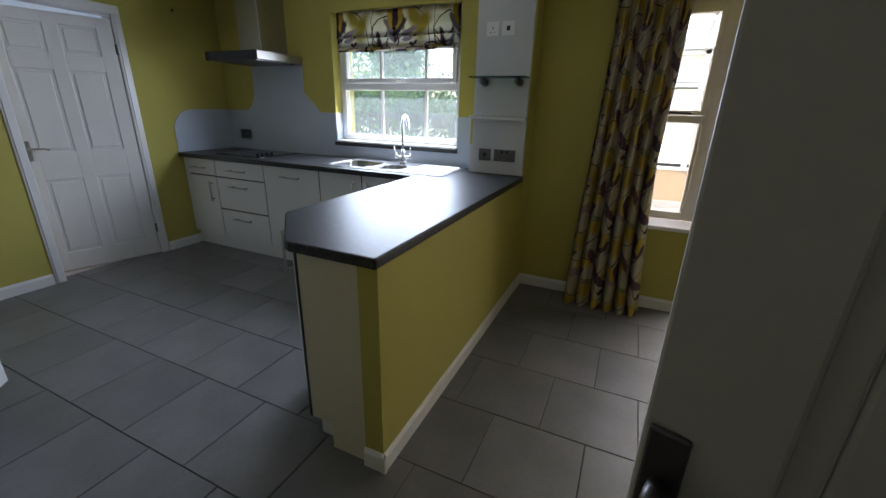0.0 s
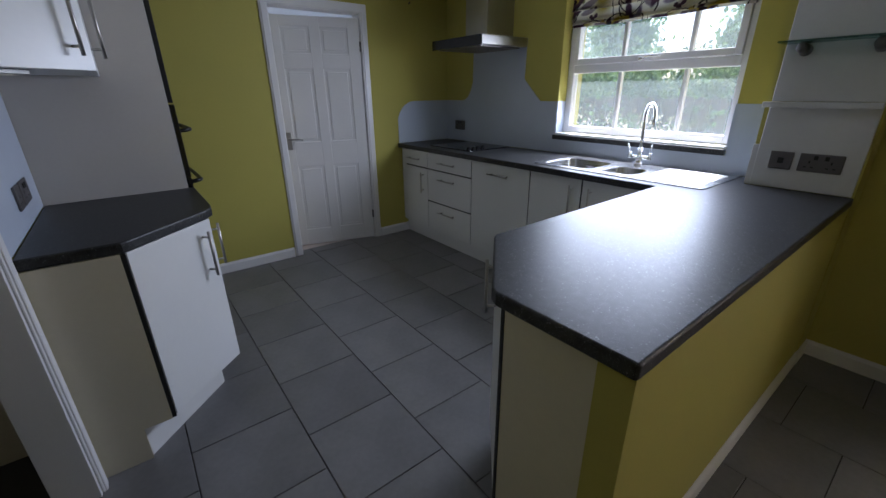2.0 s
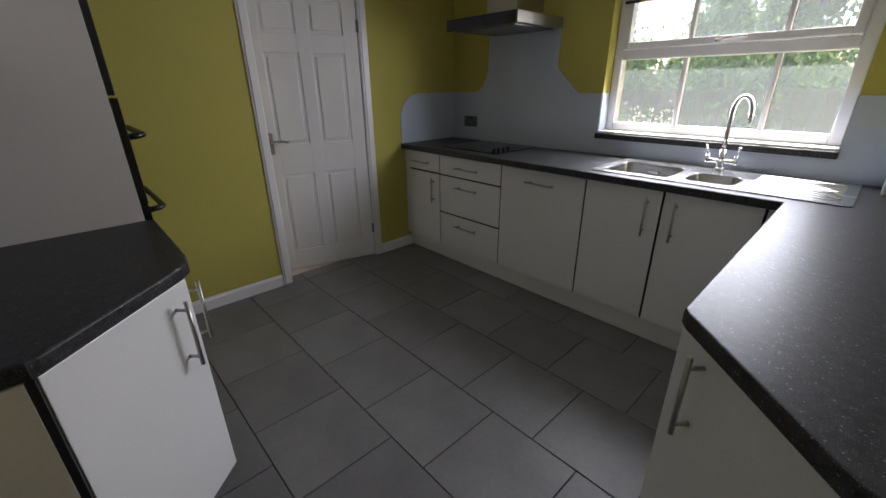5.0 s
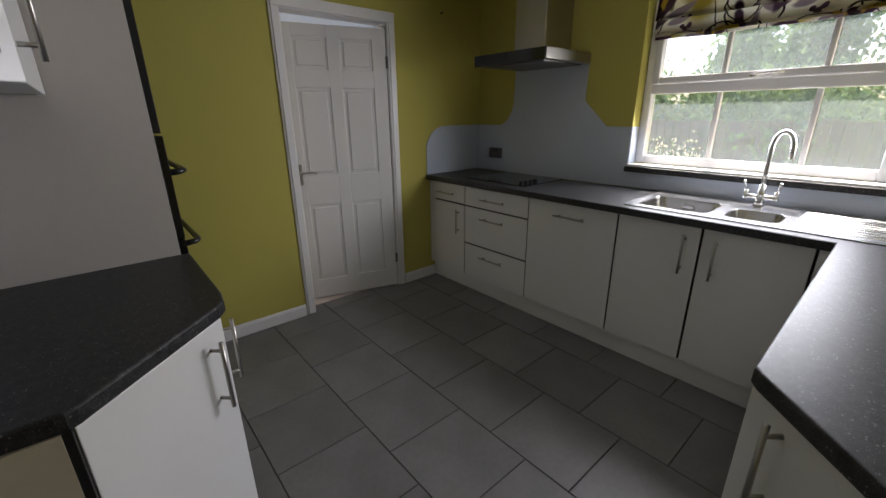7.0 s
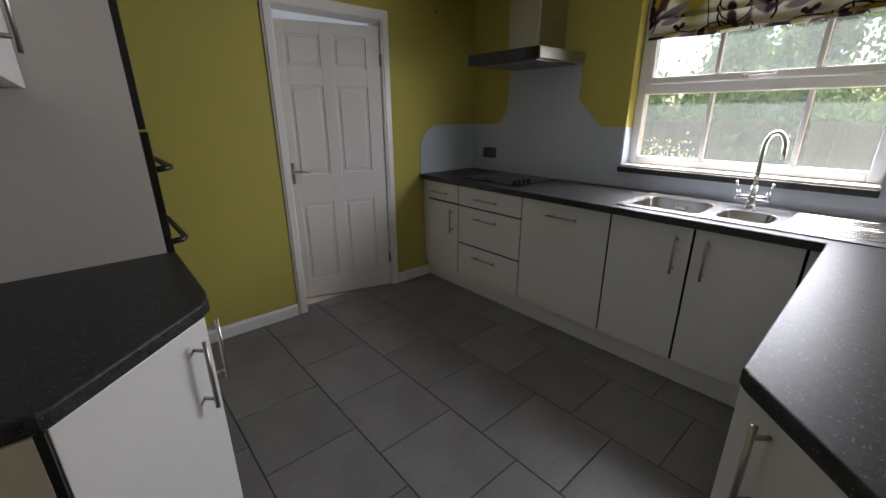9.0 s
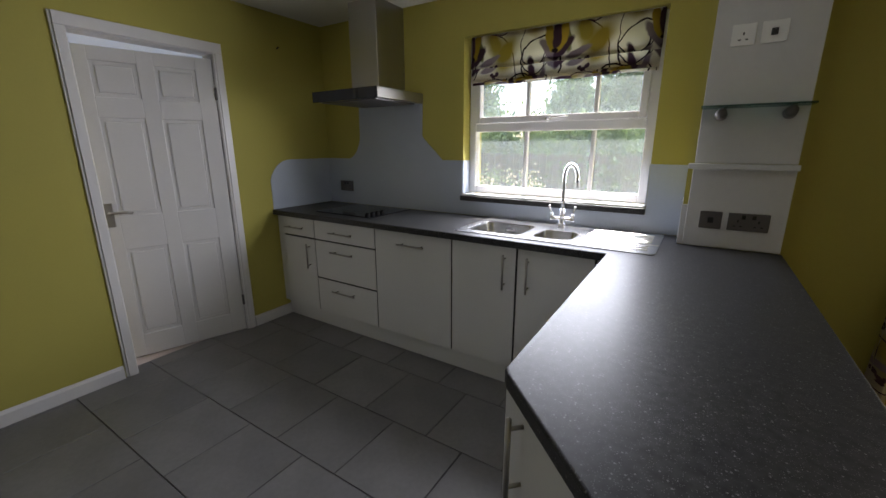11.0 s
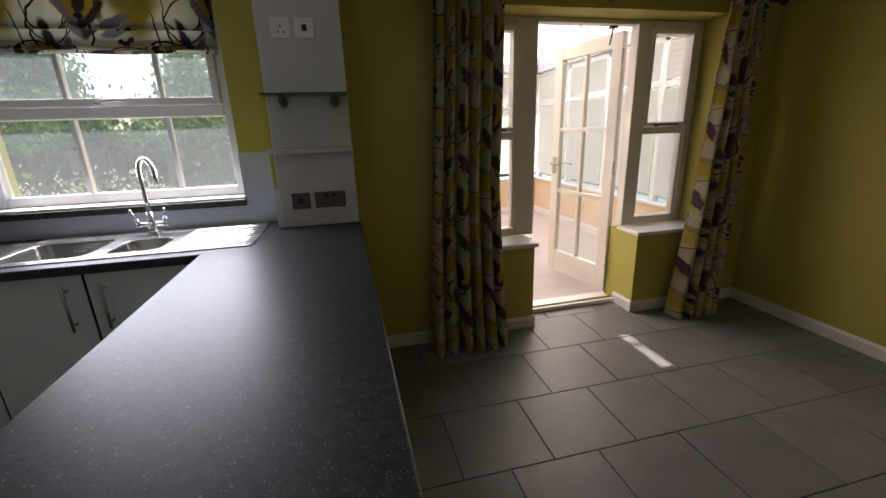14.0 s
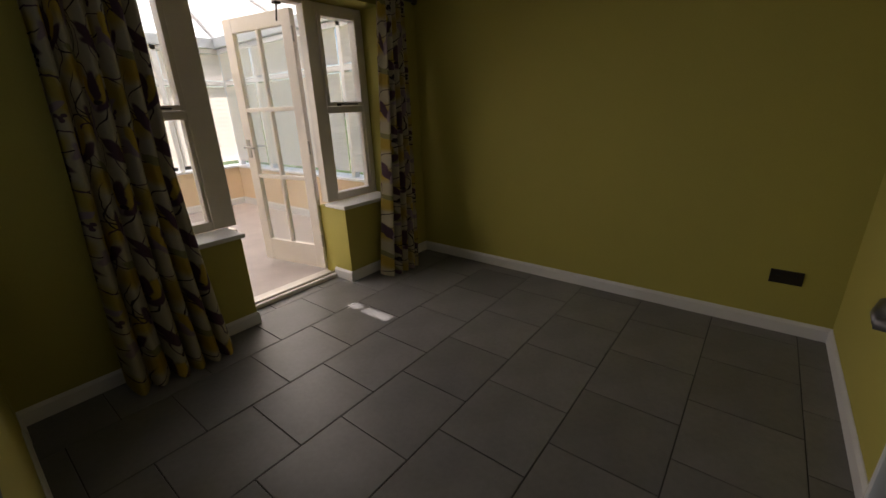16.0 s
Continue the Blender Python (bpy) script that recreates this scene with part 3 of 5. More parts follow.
def roman_blind():
    t = thing("roman_blind", "floral print roman blind drawn up in folds", "blind", (-1.664, 3.23, 1.81))
    def sheet(name, prof, x0, x1, v0):
        bm = bmesh.new()
        uv = bm.loops.layers.uv.new("cloth")
        cols = 25
        rows = []
        for i in range(cols):
            u = i / (cols - 1)
            x = x0 + (x1 - x0) * u
            sag = -0.006 * math.sin(math.pi * u) + 0.0025 * math.sin(17 * u)
            rows.append([bm.verts.new((x, y + 0.002 * math.sin(9 * u + z * 20), z + (sag if k else 0))) for k, (y, z) in enumerate(prof)])
        dist = [0.0]
        for k in range(1, len(prof)):
            dist.append(dist[-1] + math.hypot(prof[k][0] - prof[k - 1][0], prof[k][1] - prof[k - 1][1]))
        for i in range(cols - 1):
            for k in range(len(prof) - 1):
                f = bm.faces.new((rows[i][k], rows[i][k + 1], rows[i + 1][k + 1], rows[i + 1][k]))
                for lp, (a, b) in zip(f.loops, ((i, k), (i, k + 1), (i + 1, k + 1), (i + 1, k))):
                    lp[uv].uv = ((x1 - x0) * a / (cols - 1) - 0.58, v0 - dist[b])
        bmesh.ops.solidify(bm, geom=list(bm.faces), thickness=0.003)
        return part(name, bm, M_BACKLITCLOTH, t, "", True)
    x0, x1 = -2.232, -1.075
    sheet("main_fold", [(3.232, 2.105), (3.230, 2.022), (3.222, 1.931), (3.216, 1.911), (3.222, 1.905), (3.236, 1.910)], x0, x1, 0.11)
    sheet("middle_fold", [(3.238, 1.935), (3.230, 1.897), (3.223, 1.854), (3.218, 1.841), (3.225, 1.836), (3.238, 1.841)], x0 + 0.003, x1 - 0.003, -0.02)
    sheet("lower_fold", [(3.242, 1.868), (3.234, 1.839), (3.226, 1.828), (3.222, 1.822), (3.232, 1.818), (3.244, 1.822)], x0 + 0.005, x1 - 0.005, -0.15)
    sheet("hem", [(3.246, 1.849), (3.239, 1.820), (3.236, 1.808), (3.241, 1.803), (3.247, 1.807)], x0 + 0.006, x1 - 0.006, -0.30)
    part("headrail", box(x0 + 0.01, x1 - 0.01, 3.234, 3.26, 2.075, 2.109, 0.002), M_UPVC, t, "white headrail")
    return t


roman_blind()

# ---- splashback ----


def upright(points, y0, y1, bevel=0.0):
    """A slab with an outline in x and z."""
    bm = prism([(x, -z) for x, z in points], y0, y1, bevel)
    bmesh.ops.rotate(bm, verts=bm.verts, matrix=Matrix.Rotation(radians(-90), 3, "X"))
    return bm


def curve2(a, c, b, k=8):
    return [((1 - s) ** 2 * a[0] + 2 * s * (1 - s) * c[0] + s * s * b[0], (1 - s) ** 2 * a[1] + 2 * s * (1 - s) * c[1] + s * s * b[1]) for s in (i / k for i in range(k + 1))]


def flat_xz(points, y0, y1):
    bm = bmesh.new()
    front = [bm.verts.new((x, y0, z)) for x, z in points]
    back = [bm.verts.new((x, y1, z)) for x, z in points]
    bm.faces.new(front)
    bm.faces.new(back)
    k = len(points)
    for i in range(k):
        bm.faces.new((front[i], front[(i + 1) % k], back[(i + 1) % k], back[i]))
    return bm


out = [(-3.68, 0.91), (-3.68, 1.298)] + curve2((-3.418, 1.298), (-3.322, 1.314), (-3.28, 1.46)) + [(-3.274, 1.715), (-2.63, 1.715)]
out += [(-2.637, 1.48), (-2.628, 1.462), (-2.453, 1.300), (-2.28, 1.300), (-2.28, 1.012), (-1.056, 1.012), (-1.056, 1.300), (-0.871, 1.300), (-0.871, 0.91)]
solid("splashback", flat_xz(out, WY - 0.006, WY - 0.001), M_SPLASH, "pale blue splashback shaped round the hood and window", "splashback", "structure")
for nm, x0, x1 in (("splashback_reveal", -2.2785, -2.273), ("splashback_reveal", -1.063, -1.0575)):
    solid(nm, box(x0, x1, WY - 0.002, 3.294, 1.065, 1.300), M_SPLASH, "pale blue splashback in the window reveal", "splashback", "structure")
side = [(2.59, 0.91), (2.59, 1.12)] + curve2((2.59, 1.14), (2.64, 1.293), (2.79, 1.298)) + [(3.20, 1.298), (3.20, 0.91)]
bm = flat_xz([(y, z) for y, z in side], 0, 0.006)
bmesh.ops.rotate(bm, verts=bm.verts, matrix=Matrix.Rotation(radians(90), 3, "Z"))
bmesh.ops.translate(bm, verts=bm.verts, vec=(WX + 0.007, 0, 0))
solid("splashback_side", bm, M_SPLASH, "pale blue splashback on the side wall", "splashback", "structure")
solid("splashback_corner", box(-0.874, -0.869, 2.997, WY - 0.007, 0.911, 1.13), M_SPLASH, "pale blue splashback on the pier's side", "splashback", "structure")
solid("splashback_south", box(-2.705, -1.872, KB + 0.001, KB + 0.006, 0.911, 1.47), M_SPLASH, "pale blue splashback behind the short worktop", "splashback", "structure")

# ---- worktops and sink ----
top_outline = [(-3.678, 2.575), (-1.137, 2.575), (-1.122, 1.395), (-1.108, 1.372), (-0.832, 1.092), (-0.805, 1.08), (-0.442, 1.08), (-0.436, 1.086), (-0.442, 2.991), (-0.872, 2.991), (-0.872, WY - 0.007), (-3.678, WY - 0.007)]
hole = [(-2.005, 2.675), (-1.303, 2.675), (-1.303, 3.028), (-2.005, 3.028)]
solid("worktop", prism(top_outline, 0.87, 0.91, 0.007, 3, holes=[hole]), M_TOP, "dark speckled laminate worktop with an angled peninsula end", "worktop")
left_top = [(-2.71, KB + 0.007), (-1.872, KB + 0.007), (-1.866, 0.345), (-1.876, 0.362), (-2.145, 0.650), (-2.18, 0.672), (-2.24, 0.680), (-2.71, 0.680)]
solid("short_worktop", prism(left_top, 0.87, 0.91, 0.007, 3), M_TOP, "dark speckled laminate worktop with an angled front", "worktop")

sink = thing("sink", "stainless steel one and a half bowl sink with drainer", "sink", (-1.474, 2.912, 0.91))


def rounded(x0, x1, y0, y1, r, k=4):
    pts = []
    for cx, cy, a0 in ((x1 - r, y0 + r, -90), (x1 - r, y1 - r, 0), (x0 + r, y1 - r, 90), (x0 + r, y0 + r, 180)):
        pts += [(cx + r * math.cos(radians(a0 + 90 * i / k)), cy + r * math.sin(radians(a0 + 90 * i / k))) for i in range(k + 1)]
    return pts


B1, B2 = (-1.972, -1.628, 2.705, 3.018), (-1.563, -1.348, 2.72, 2.95)
part("rim", prism(rounded(-2.022, -0.938, 2.645, 3.168, 0.03), 0.9105, 0.9155, 0.002, 1, holes=[rounded(*B1, 0.05), rounded(*B2, 0.05)]), M_SINK, sink)


def bowl(b, depth):
    bm = bmesh.new()
    rings = []
    for inset, z in ((0.0, 0.914), (0.004, 0.90), (0.018, 0.914 - depth + 0.02), (0.04, 0.914 - depth)):
        rings.append([bm.verts.new((x, y, z)) for x, y in rounded(b[0] + inset, b[1] - inset, b[2] + inset, b[3] - inset, 0.05)])
    n = len(rings[0])
    for r0, r1 in zip(rings, rings[1:]):
        for i in range(n):
            bm.faces.new((r0[i], r0[(i + 1) % n], r1[(i + 1) % n], r1[i]))
    bm.faces.new(rings[-1])
    return bm


for b, d in ((B1, 0.16), (B2, 0.12)):
    bw = part("bowl", bowl(b, d), M_SINK, sink, "", True)
    cx, cy = (b[0] + b[1]) / 2, (b[2] + b[3]) / 2
    part("waste", rod((cx, cy, 0.914 - d + 0.001), (cx, cy, 0.914 - d + 0.006), 0.035, 20), M_CHROME, bw, "chrome basket waste")
part("overflow", box(-1.832, -1.773, 3.0, 3.005, 0.865, 0.882, 0.004, 2), M_PLATE, sink, "slotted overflow")
for i in range(9):
    y = 2.72 + i * 0.045
    part("drainer_rib", rod((-1.303, y, 0.9155), (-0.979, y, 0.9155), 0.004, 8), M_SINK, sink)
solid("sponge", box(-1.504, -1.414, 2.765, 2.825, 0.797, 0.826, 0.008, 2), M_SEED, "tan washing-up sponge lying in the small bowl", "sponge")

tap = thing("tap", "chrome swan-neck mixer tap with two levers", "tap", (-1.499, 3.078, 0.915))
part("base", rod((-1.499, 3.078, 0.9155), (-1.499, 3.078, 0.935), 0.028, 20, r2=0.024), M_CHROME, tap, "", True)
part("body", rod((-1.499, 3.078, 0.93), (-1.499, 3.078, 1.03), 0.02, 20, r2=0.014), M_CHROME, tap, "", True)
neck = [(-1.499, 3.078, 1.02), (-1.5, 3.077, 1.10), (-1.499, 3.073, 1.19)]
for i in range(13):
    a = math.pi * i / 12 * 1.02
    s = 0.058 - 0.058 * math.cos(a)
    neck.append((-1.499 + s * 0.82, 3.07 - s * 0.62, 1.222 + 0.075 * math.sin(a)))
neck.append((neck[-1][0] + 0.001, neck[-1][1], 1.175))
part("spout", tube(neck, 0.0105, 14), M_CHROME, tap, "", True)
part("crossbar", rod((-1.565, 3.078, 0.968), (-1.434, 3.078, 0.968), 0.011, 14), M_CHROME, tap, "", True)
for sx in (-1, 1):
    x = -1.499 + sx * 0.065
    hb = rod((x, 3.078, 0.955), (x, 3.078, 1.0), 0.012, 14, r2=0.009)
    rod((x, 3.078, 0.995), (x + sx * 0.012, 3.063, 1.04), 0.006, 10, hb, 0.0045)
    bmesh.ops.create_uvsphere(hb, u_segments=10, v_segments=6, radius=0.008, matrix=Matrix.Translation((x + sx * 0.012, 3.063, 1.042)))
    part("lever", hb, M_CHROME, tap, "chrome lever", True)

# ---- cooker hob and hood ----
hob = thing("hob", "black glass electric hob set in the worktop", "hob", (-3.007, 2.921, 0.91))
part("glass_top", box(-3.287, -2.726, 2.685, 3.159, 0.9105, 0.917, 0.003, 2), M_HOB, hob)
for x, y, r in ((-3.154, 2.795, 0.09), (-3.154, 3.018, 0.07), (-2.928, 2.795, 0.07), (-2.928, 3.018, 0.09)):
    b = bmesh.new()
    bmesh.ops.create_circle(b, segments=32, radius=r, matrix=Matrix.Translation((x, y, 0.9172)))
    bmesh.ops.create_circle(b, segments=32, radius=r - 0.004, matrix=Matrix.Translation((x, y, 0.9172)))
    b.verts.ensure_lookup_table()
    for i in range(32):
        b.faces.new((b.verts[i], b.verts[(i + 1) % 32], b.verts[32 + (i + 1) % 32], b.verts[32 + i]))
    part("heating_ring", b, M_PLATE, hob, "thin grey ring mark")
for i in range(4):
    y = 2.71 + i * 0.052
    kb = rod((-2.771, y, 0.917), (-2.771, y, 0.937), 0.019, 16, r2=0.016)
    box(-2.785, -2.756, y - 0.003, y + 0.003, 0.936, 0.942, 0.001, bm=kb)
    part("knob", kb, M_KNOB, hob, "black control knob")

hood = thing("cooker_hood", "stainless steel chimney cooker hood on the wall", "cooker hood", (-2.899, 2.958, 1.70))
bm = prism([(-3.225, 2.70), (-2.625, 2.70), (-2.625, WY - 0.001), (-3.225, WY - 0.001)], 1.708, 1.776, 0.003)
part("canopy", bm, M_STEEL, hood)
part("front_panel", box(-3.225, -2.625, 2.683, 2.70, 1.702, 1.774, 0.003, 2), M_HOB, hood, "black glass front strip")
part("filter", box(-3.18, -2.67, 2.73, 3.159, 1.699, 1.7075, 0.002), M_PLATE, hood, "dark mesh filter")
part("chimney", prism([(-3.045, 2.90), (-2.79, 2.90), (-2.79, WY - 0.001), (-3.045, WY - 0.001)], 1.777, TOPZ - 0.002, 0.003), M_STEEL, hood)

nail = solid("wall_hook", rod((-3.681, 2.765, 2.125), (-3.662, 2.765, 2.135), 0.006, 8), M_BRONZE, "small dark metal hook in the yellow wall", "hook")

# ---- base units under the window ----
FACE = 2.616


def front(parent, name, x0, x1, z0, z1, y=FACE):
    d = part(name, box(x0 + 0.0035, x1 - 0.0035, y, y + 0.005, z0 + 0.003, z1 - 0.003, 0.0015, 2), M_UNIT, parent)
    part("edging", box(x0 + 0.003, x1 - 0.003, y + 0.005, y + 0.019, z0 + 0.0015, z1 - 0.0015, 0.001), M_BLACK, d, "black edge banding")
    return d


def base_unit(label, x0, x1):
    t = thing("base_unit", label, "kitchen unit", ((x0 + x1) / 2, 2.9, 0), group="base units under the window")
    # black body stands for the shade in the gaps between fronts
    part("carcass", box(x0 + 0.001, x1 - 0.001, FACE + 0.0205, WY - 0.02, 0.135, 0.868 if x1 < -2.1 or x0 > -1.2 else 0.74, 0.0), M_BLACK, t, "carcass coloured dark as shade in the gaps")
    return t


u = base_unit("white laminate cupboard with a drawer over a door", -3.62, -3.243)
d = front(u, "drawer", -3.62, -3.243, 0.717, 0.866)
bar_handle(d, (-3.55, FACE, 0.785), (-3.348, FACE, 0.785), (0, -1, 0))
d = front(u, "door", -3.62, -3.243, 0.135, 0.71)
bar_handle(d, (-3.309, FACE, 0.475), (-3.309, FACE, 0.67), (0, -1, 0))
u = base_unit("white laminate unit with three drawers", -3.243, -2.628)
for z0, z1, hz in ((0.715, 0.866, 0.785), (0.412, 0.71, 0.637), (0.135, 0.407, 0.33)):
    d = front(u, "drawer", -3.243, -2.628, z0, z1)
    bar_handle(d, (-3.051, FACE, hz), (-2.825, FACE, hz), (0, -1, 0))
u = base_unit("white laminate integrated dishwasher front", -2.628, -2.015)
d = front(u, "door", -2.628, -2.015, 0.135, 0.866)
bar_handle(d, (-2.412, FACE, 0.785), (-2.203, FACE, 0.785), (0, -1, 0))
u = base_unit("white laminate sink unit with two doors", -2.015, -1.184)
for x0, x1, hx in ((-2.013, -1.599, -1.664), (-1.595, -1.186, -1.527)):
    d = front(u, "door", x0, x1, 0.135, 0.866)
    bar_handle(d, (hx, FACE, 0.622), (hx, FACE, 0.824), (0, -1, 0))
solid("filler_strip", box(-3.678, -3.621, FACE + 0.004, FACE + 0.02, 0.135, 0.868, 0.002), M_UNIT, "white filler strip between unit and wall", "filler strip")
solid("corner_post", box(-1.179, -1.102, FACE, FACE + 0.019, 0.135, 0.868, 0.002), M_UNIT, "white corner filler post", "filler strip")
solid("plinth", box(-3.678, -1.093, 2.659, 2.675, 0.0, 0.134, 0.002), M_UNIT, "white kick board under the base units", "plinth")

# ---- peninsula ----
pen = thing("peninsula_unit", "white cupboard with an angled end door under the worktop", "kitchen unit", (-0.815, 1.783, 0))
# body coloured black as shade behind the door gaps
part("carcass", prism([(-0.532, 1.13), (-0.805, 1.13), (-1.085, 1.42), (-1.10, 2.60), (-0.532, 2.60)], 0.13, 0.868), M_BLACK, pen, "carcass coloured dark as shade in the gaps")
part("end_panel", flat_xz([(-0.80, 0.125), (-0.70, 0.125), (-0.70, 0.002), (-0.532, 0.002), (-0.532, 0.868), (-0.80, 0.868)], 1.112, 1.13), M_CREAM, pen, "cream end panel")
part("edge_strip", box(-0.813, -0.801, 1.110, 1.13, 0.125, 0.868, 0.001), M_BLACK, pen, "black edge strip")
pa, pb = Vector((-0.818, 1.118)), Vector((-1.118, 1.397))
pt = (pb - pa).normalized()
pn = Vector((-pt.y, pt.x)) if (-pt.y) < 0 else Vector((pt.y, -pt.x))
q0, q1 = pa, pb
dr = part("door", prism([tuple(q0), tuple(q1), tuple(q1 - pn * 0.019), tuple(q0 - pn * 0.019)], 0.137, 0.864, 0.0025, 2), M_UNIT, pen)
hp = q0.lerp(q1, 0.77)
bar_handle(dr, (hp.x, hp.y, 0.65), (hp.x, hp.y, 0.85), (pn.x, pn.y, 0))
for y0, y1 in ((1.43, 2.01), (2.015, 2.595)):
    part("side_door", box(-1.120, -1.101, y0, y1, 0.137, 0.864, 0.0025, 2), M_UNIT, pen)
part("plinth", prism([(-0.72, 1.16), (-0.80, 1.16), (-1.05, 1.44), (-1.05, 2.657), (-1.03, 2.657), (-1.03, 1.46), (-0.79, 1.18), (-0.72, 1.18)], 0.0, 0.13), M_UNIT, pen, "white kick board")

# ---- short run with the angled cupboard ----
lun = thing("angled_base_unit", "white cupboard with an angled door and cream end panel", "kitchen unit", (-2.28, 0.3, 0))
# black here too, as shade behind the door gaps
part("carcass", prism([(-1.887, 0.09), (-1.887, 0.325), (-2.17, 0.62), (-2.68, 0.62), (-2.68, 0.09)], 0.148, 0.868), M_BLACK, lun, "carcass coloured dark as shade in the gaps")
end = [(0.078, 0.0), (0.235, 0.0), (0.235, 0.148), (0.332, 0.148), (0.332, 0.868), (0.078, 0.868)]
bm = flat_xz(end, 0, 0.017)
bmesh.ops.rotate(bm, verts=bm.verts, matrix=Matrix.Rotation(radians(90), 3, "Z"))
bmesh.ops.translate(bm, verts=bm.verts, vec=(-1.867, 0, 0))
part("end_panel", bm, M_CREAM, lun, "cream end panel")
part("edge_strip", box(-1.884, -1.869, 0.332, 0.347, 0.148, 0.868, 0.001), M_BLACK, lun, "black edge strip")
la, lb = Vector((-1.884, 0.350)), Vector((-2.166, 0.654))
lt = (lb - la).normalized()
ln = Vector((-lt.y, lt.x))
ln = ln if ln.y > 0 else -ln
dr = part("door", prism([tuple(la), tuple(lb), tuple(lb - ln * 0.019), tuple(la - ln * 0.019)], 0.15, 0.864, 0.0025, 2), M_UNIT, lun)
hp = la.lerp(lb, 0.85)
bar_handle(dr, (hp.x, hp.y, 0.62), (hp.x, hp.y, 0.825), (ln.x, ln.y, 0))
dr = part("front_door", box(-2.68, -2.188, 0.636, 0.655, 0.15, 0.864, 0.0025, 2), M_UNIT, lun)
bar_handle(dr, (-2.23, 0.655, 0.62), (-2.23, 0.655, 0.82), (0, 1, 0))
part("plinth", prism([(-1.886, 0.236), (-2.20, 0.56), (-2.68, 0.58), (-2.68, 0.56), (-2.20, 0.54), (-1.886, 0.218)], 0.0, 0.148), M_UNIT, lun, "white kick board")

tall = thing("oven_tower", "tall beige-grey oven housing with black built-in double oven", "kitchen unit", (-2.98, 0.35, 0))
part("side_panel", box(-2.728, -2.71, KB + 0.002, 0.652, 0.0, 2.2, 0.001), M_SIDE, tall, "beige-grey side panel")
part("side_panel", box(-3.308, -3.29, KB + 0.002, 0.652, 0.0, 2.2, 0.001), M_SIDE, tall, "beige-grey side panel")
part("carcass", box(-3.29, -2.728, KB + 0.002, 0.63, 0.0, 2.2), M_BLACK, tall, "dark carcass")
part("upper_door", box(-3.306, -2.712, 0.653, 0.675, 1.34, 2.198, 0.002), M_BLACK, tall, "black cupboard door")
part("lower_door", box(-3.306, -2.712, 0.653, 0.675, 0.13, 0.60, 0.002), M_UNIT, tall)
for z0, z1, hz in ((0.965, 1.332, 1.20), (0.605, 0.96, 0.93)):
    ov = part("oven_door", box(-3.306, -2.712, 0.653, 0.678, z0, z1, 0.003, 2), M_HOB, tall, "black glass oven door")
    hb = bmesh.new()
    tube([(-3.23, 0.678, hz), (-3.23, 0.715, hz + 0.004), (-3.2, 0.73, hz + 0.004), (-2.8, 0.73, hz + 0.004), (-2.77, 0.715, hz + 0.004), (-2.77, 0.678, hz)], 0.011, 10, hb)
    part("oven_handle", hb, M_BLACK, ov, "black bar handle", True)

wc = thing("wall_unit", "white wall cupboard with an angled door over the short worktop", "kitchen unit", (-2.235, 0.25, 1.46))
CABZ0, CABZ1 = 1.46, 2.18
part("carcass", prism([(-2.70, KB + 0.002), (-1.865, KB + 0.002), (-1.865, 0.10), (-2.125, 0.395), (-2.70, 0.395)], CABZ0, CABZ1, 0.001), M_UNIT, wc)
wa, wb = Vector((-1.860, 0.118)), Vector((-2.120, 0.418))
wt = (wb - wa).normalized()
wnn = Vector((-wt.y, wt.x))
wnn = wnn if wnn.y > 0 else -wnn
dr = part("door", prism([tuple(wa), tuple(wb), tuple(wb - wnn * 0.018), tuple(wa - wnn * 0.018)], CABZ0 - 0.004, CABZ1, 0.0025, 2), M_UNIT, wc)
hp = wa.lerp(wb, 0.85)
bar_handle(dr, (hp.x, hp.y, 1.50), (hp.x, hp.y, 1.72), (wnn.x, wnn.y, 0))
dr = part("front_door", box(-2.70, -2.135, 0.397, 0.416, CABZ0 - 0.004, CABZ1, 0.0025, 2), M_UNIT, wc)
bar_handle(dr, (-2.175, 0.416, 1.50), (-2.175, 0.416, 1.72), (0, 1, 0))
part("edge_strip", box(-2.134, -2.122, 0.398, 0.416, CABZ0, CABZ1, 0.001), M_BLACK, wc, "black edge strip")
lamp = thing("under_cupboard_light", "small triangular light under the wall cupboard", "light", (-2.235, 0.2, CABZ0))
part("body", prism([(-1.985, 0.10), (-2.265, 0.10), (-2.175, 0.24)], CABZ0 - 0.016, CABZ0 - 0.001, 0.002), M_STEEL, lamp)
part("diffuser", prism([(-2.025, 0.115), (-2.225, 0.115), (-2.170, 0.205)], CABZ0 - 0.019, CABZ0 - 0.0165), M_CREAM, lamp, "amber lens")

# ---- pier panel, shelves and sockets ----
panel = thing("pier_panel", "white panels fixed to the pier above the worktop", "wall panel", (-0.651, 2.987, 0.912))
part("lower_panel", box(-0.846, -0.452, 2.979, 2.99, 0.912, 1.292, 0.002), M_PANEL, panel)
part("upper_panel", box(-0.844, -0.454, 2.979, 2.99, 1.319, 2.38, 0.002), M_PANEL, panel)
part("corner_strip", box(-0.872, -0.8465, 2.984, 2.9905, 0.912, 1.115, 0.001), M_PANEL, panel)
shelf = thing("glass_shelf", "glass shelf on two steel brackets", "shelf", (-0.651, 2.921, 1.575))
part("pane", box(-0.848, -0.452, 2.85, 2.977, 1.566, 1.574, 0.001), M_SHELFGLASS, shelf)
for x in (-0.768, -0.520):
    bb = rod((x, 2.978, 1.538), (x, 2.902, 1.546), 0.026, 18, r2=0.020)
    box(x - 0.013, x + 0.013, 2.897, 2.935, 1.550, 1.565, 0.003, bm=bb)
    part("bracket", bb, M_PLATE, shelf, "brushed steel bracket", True)
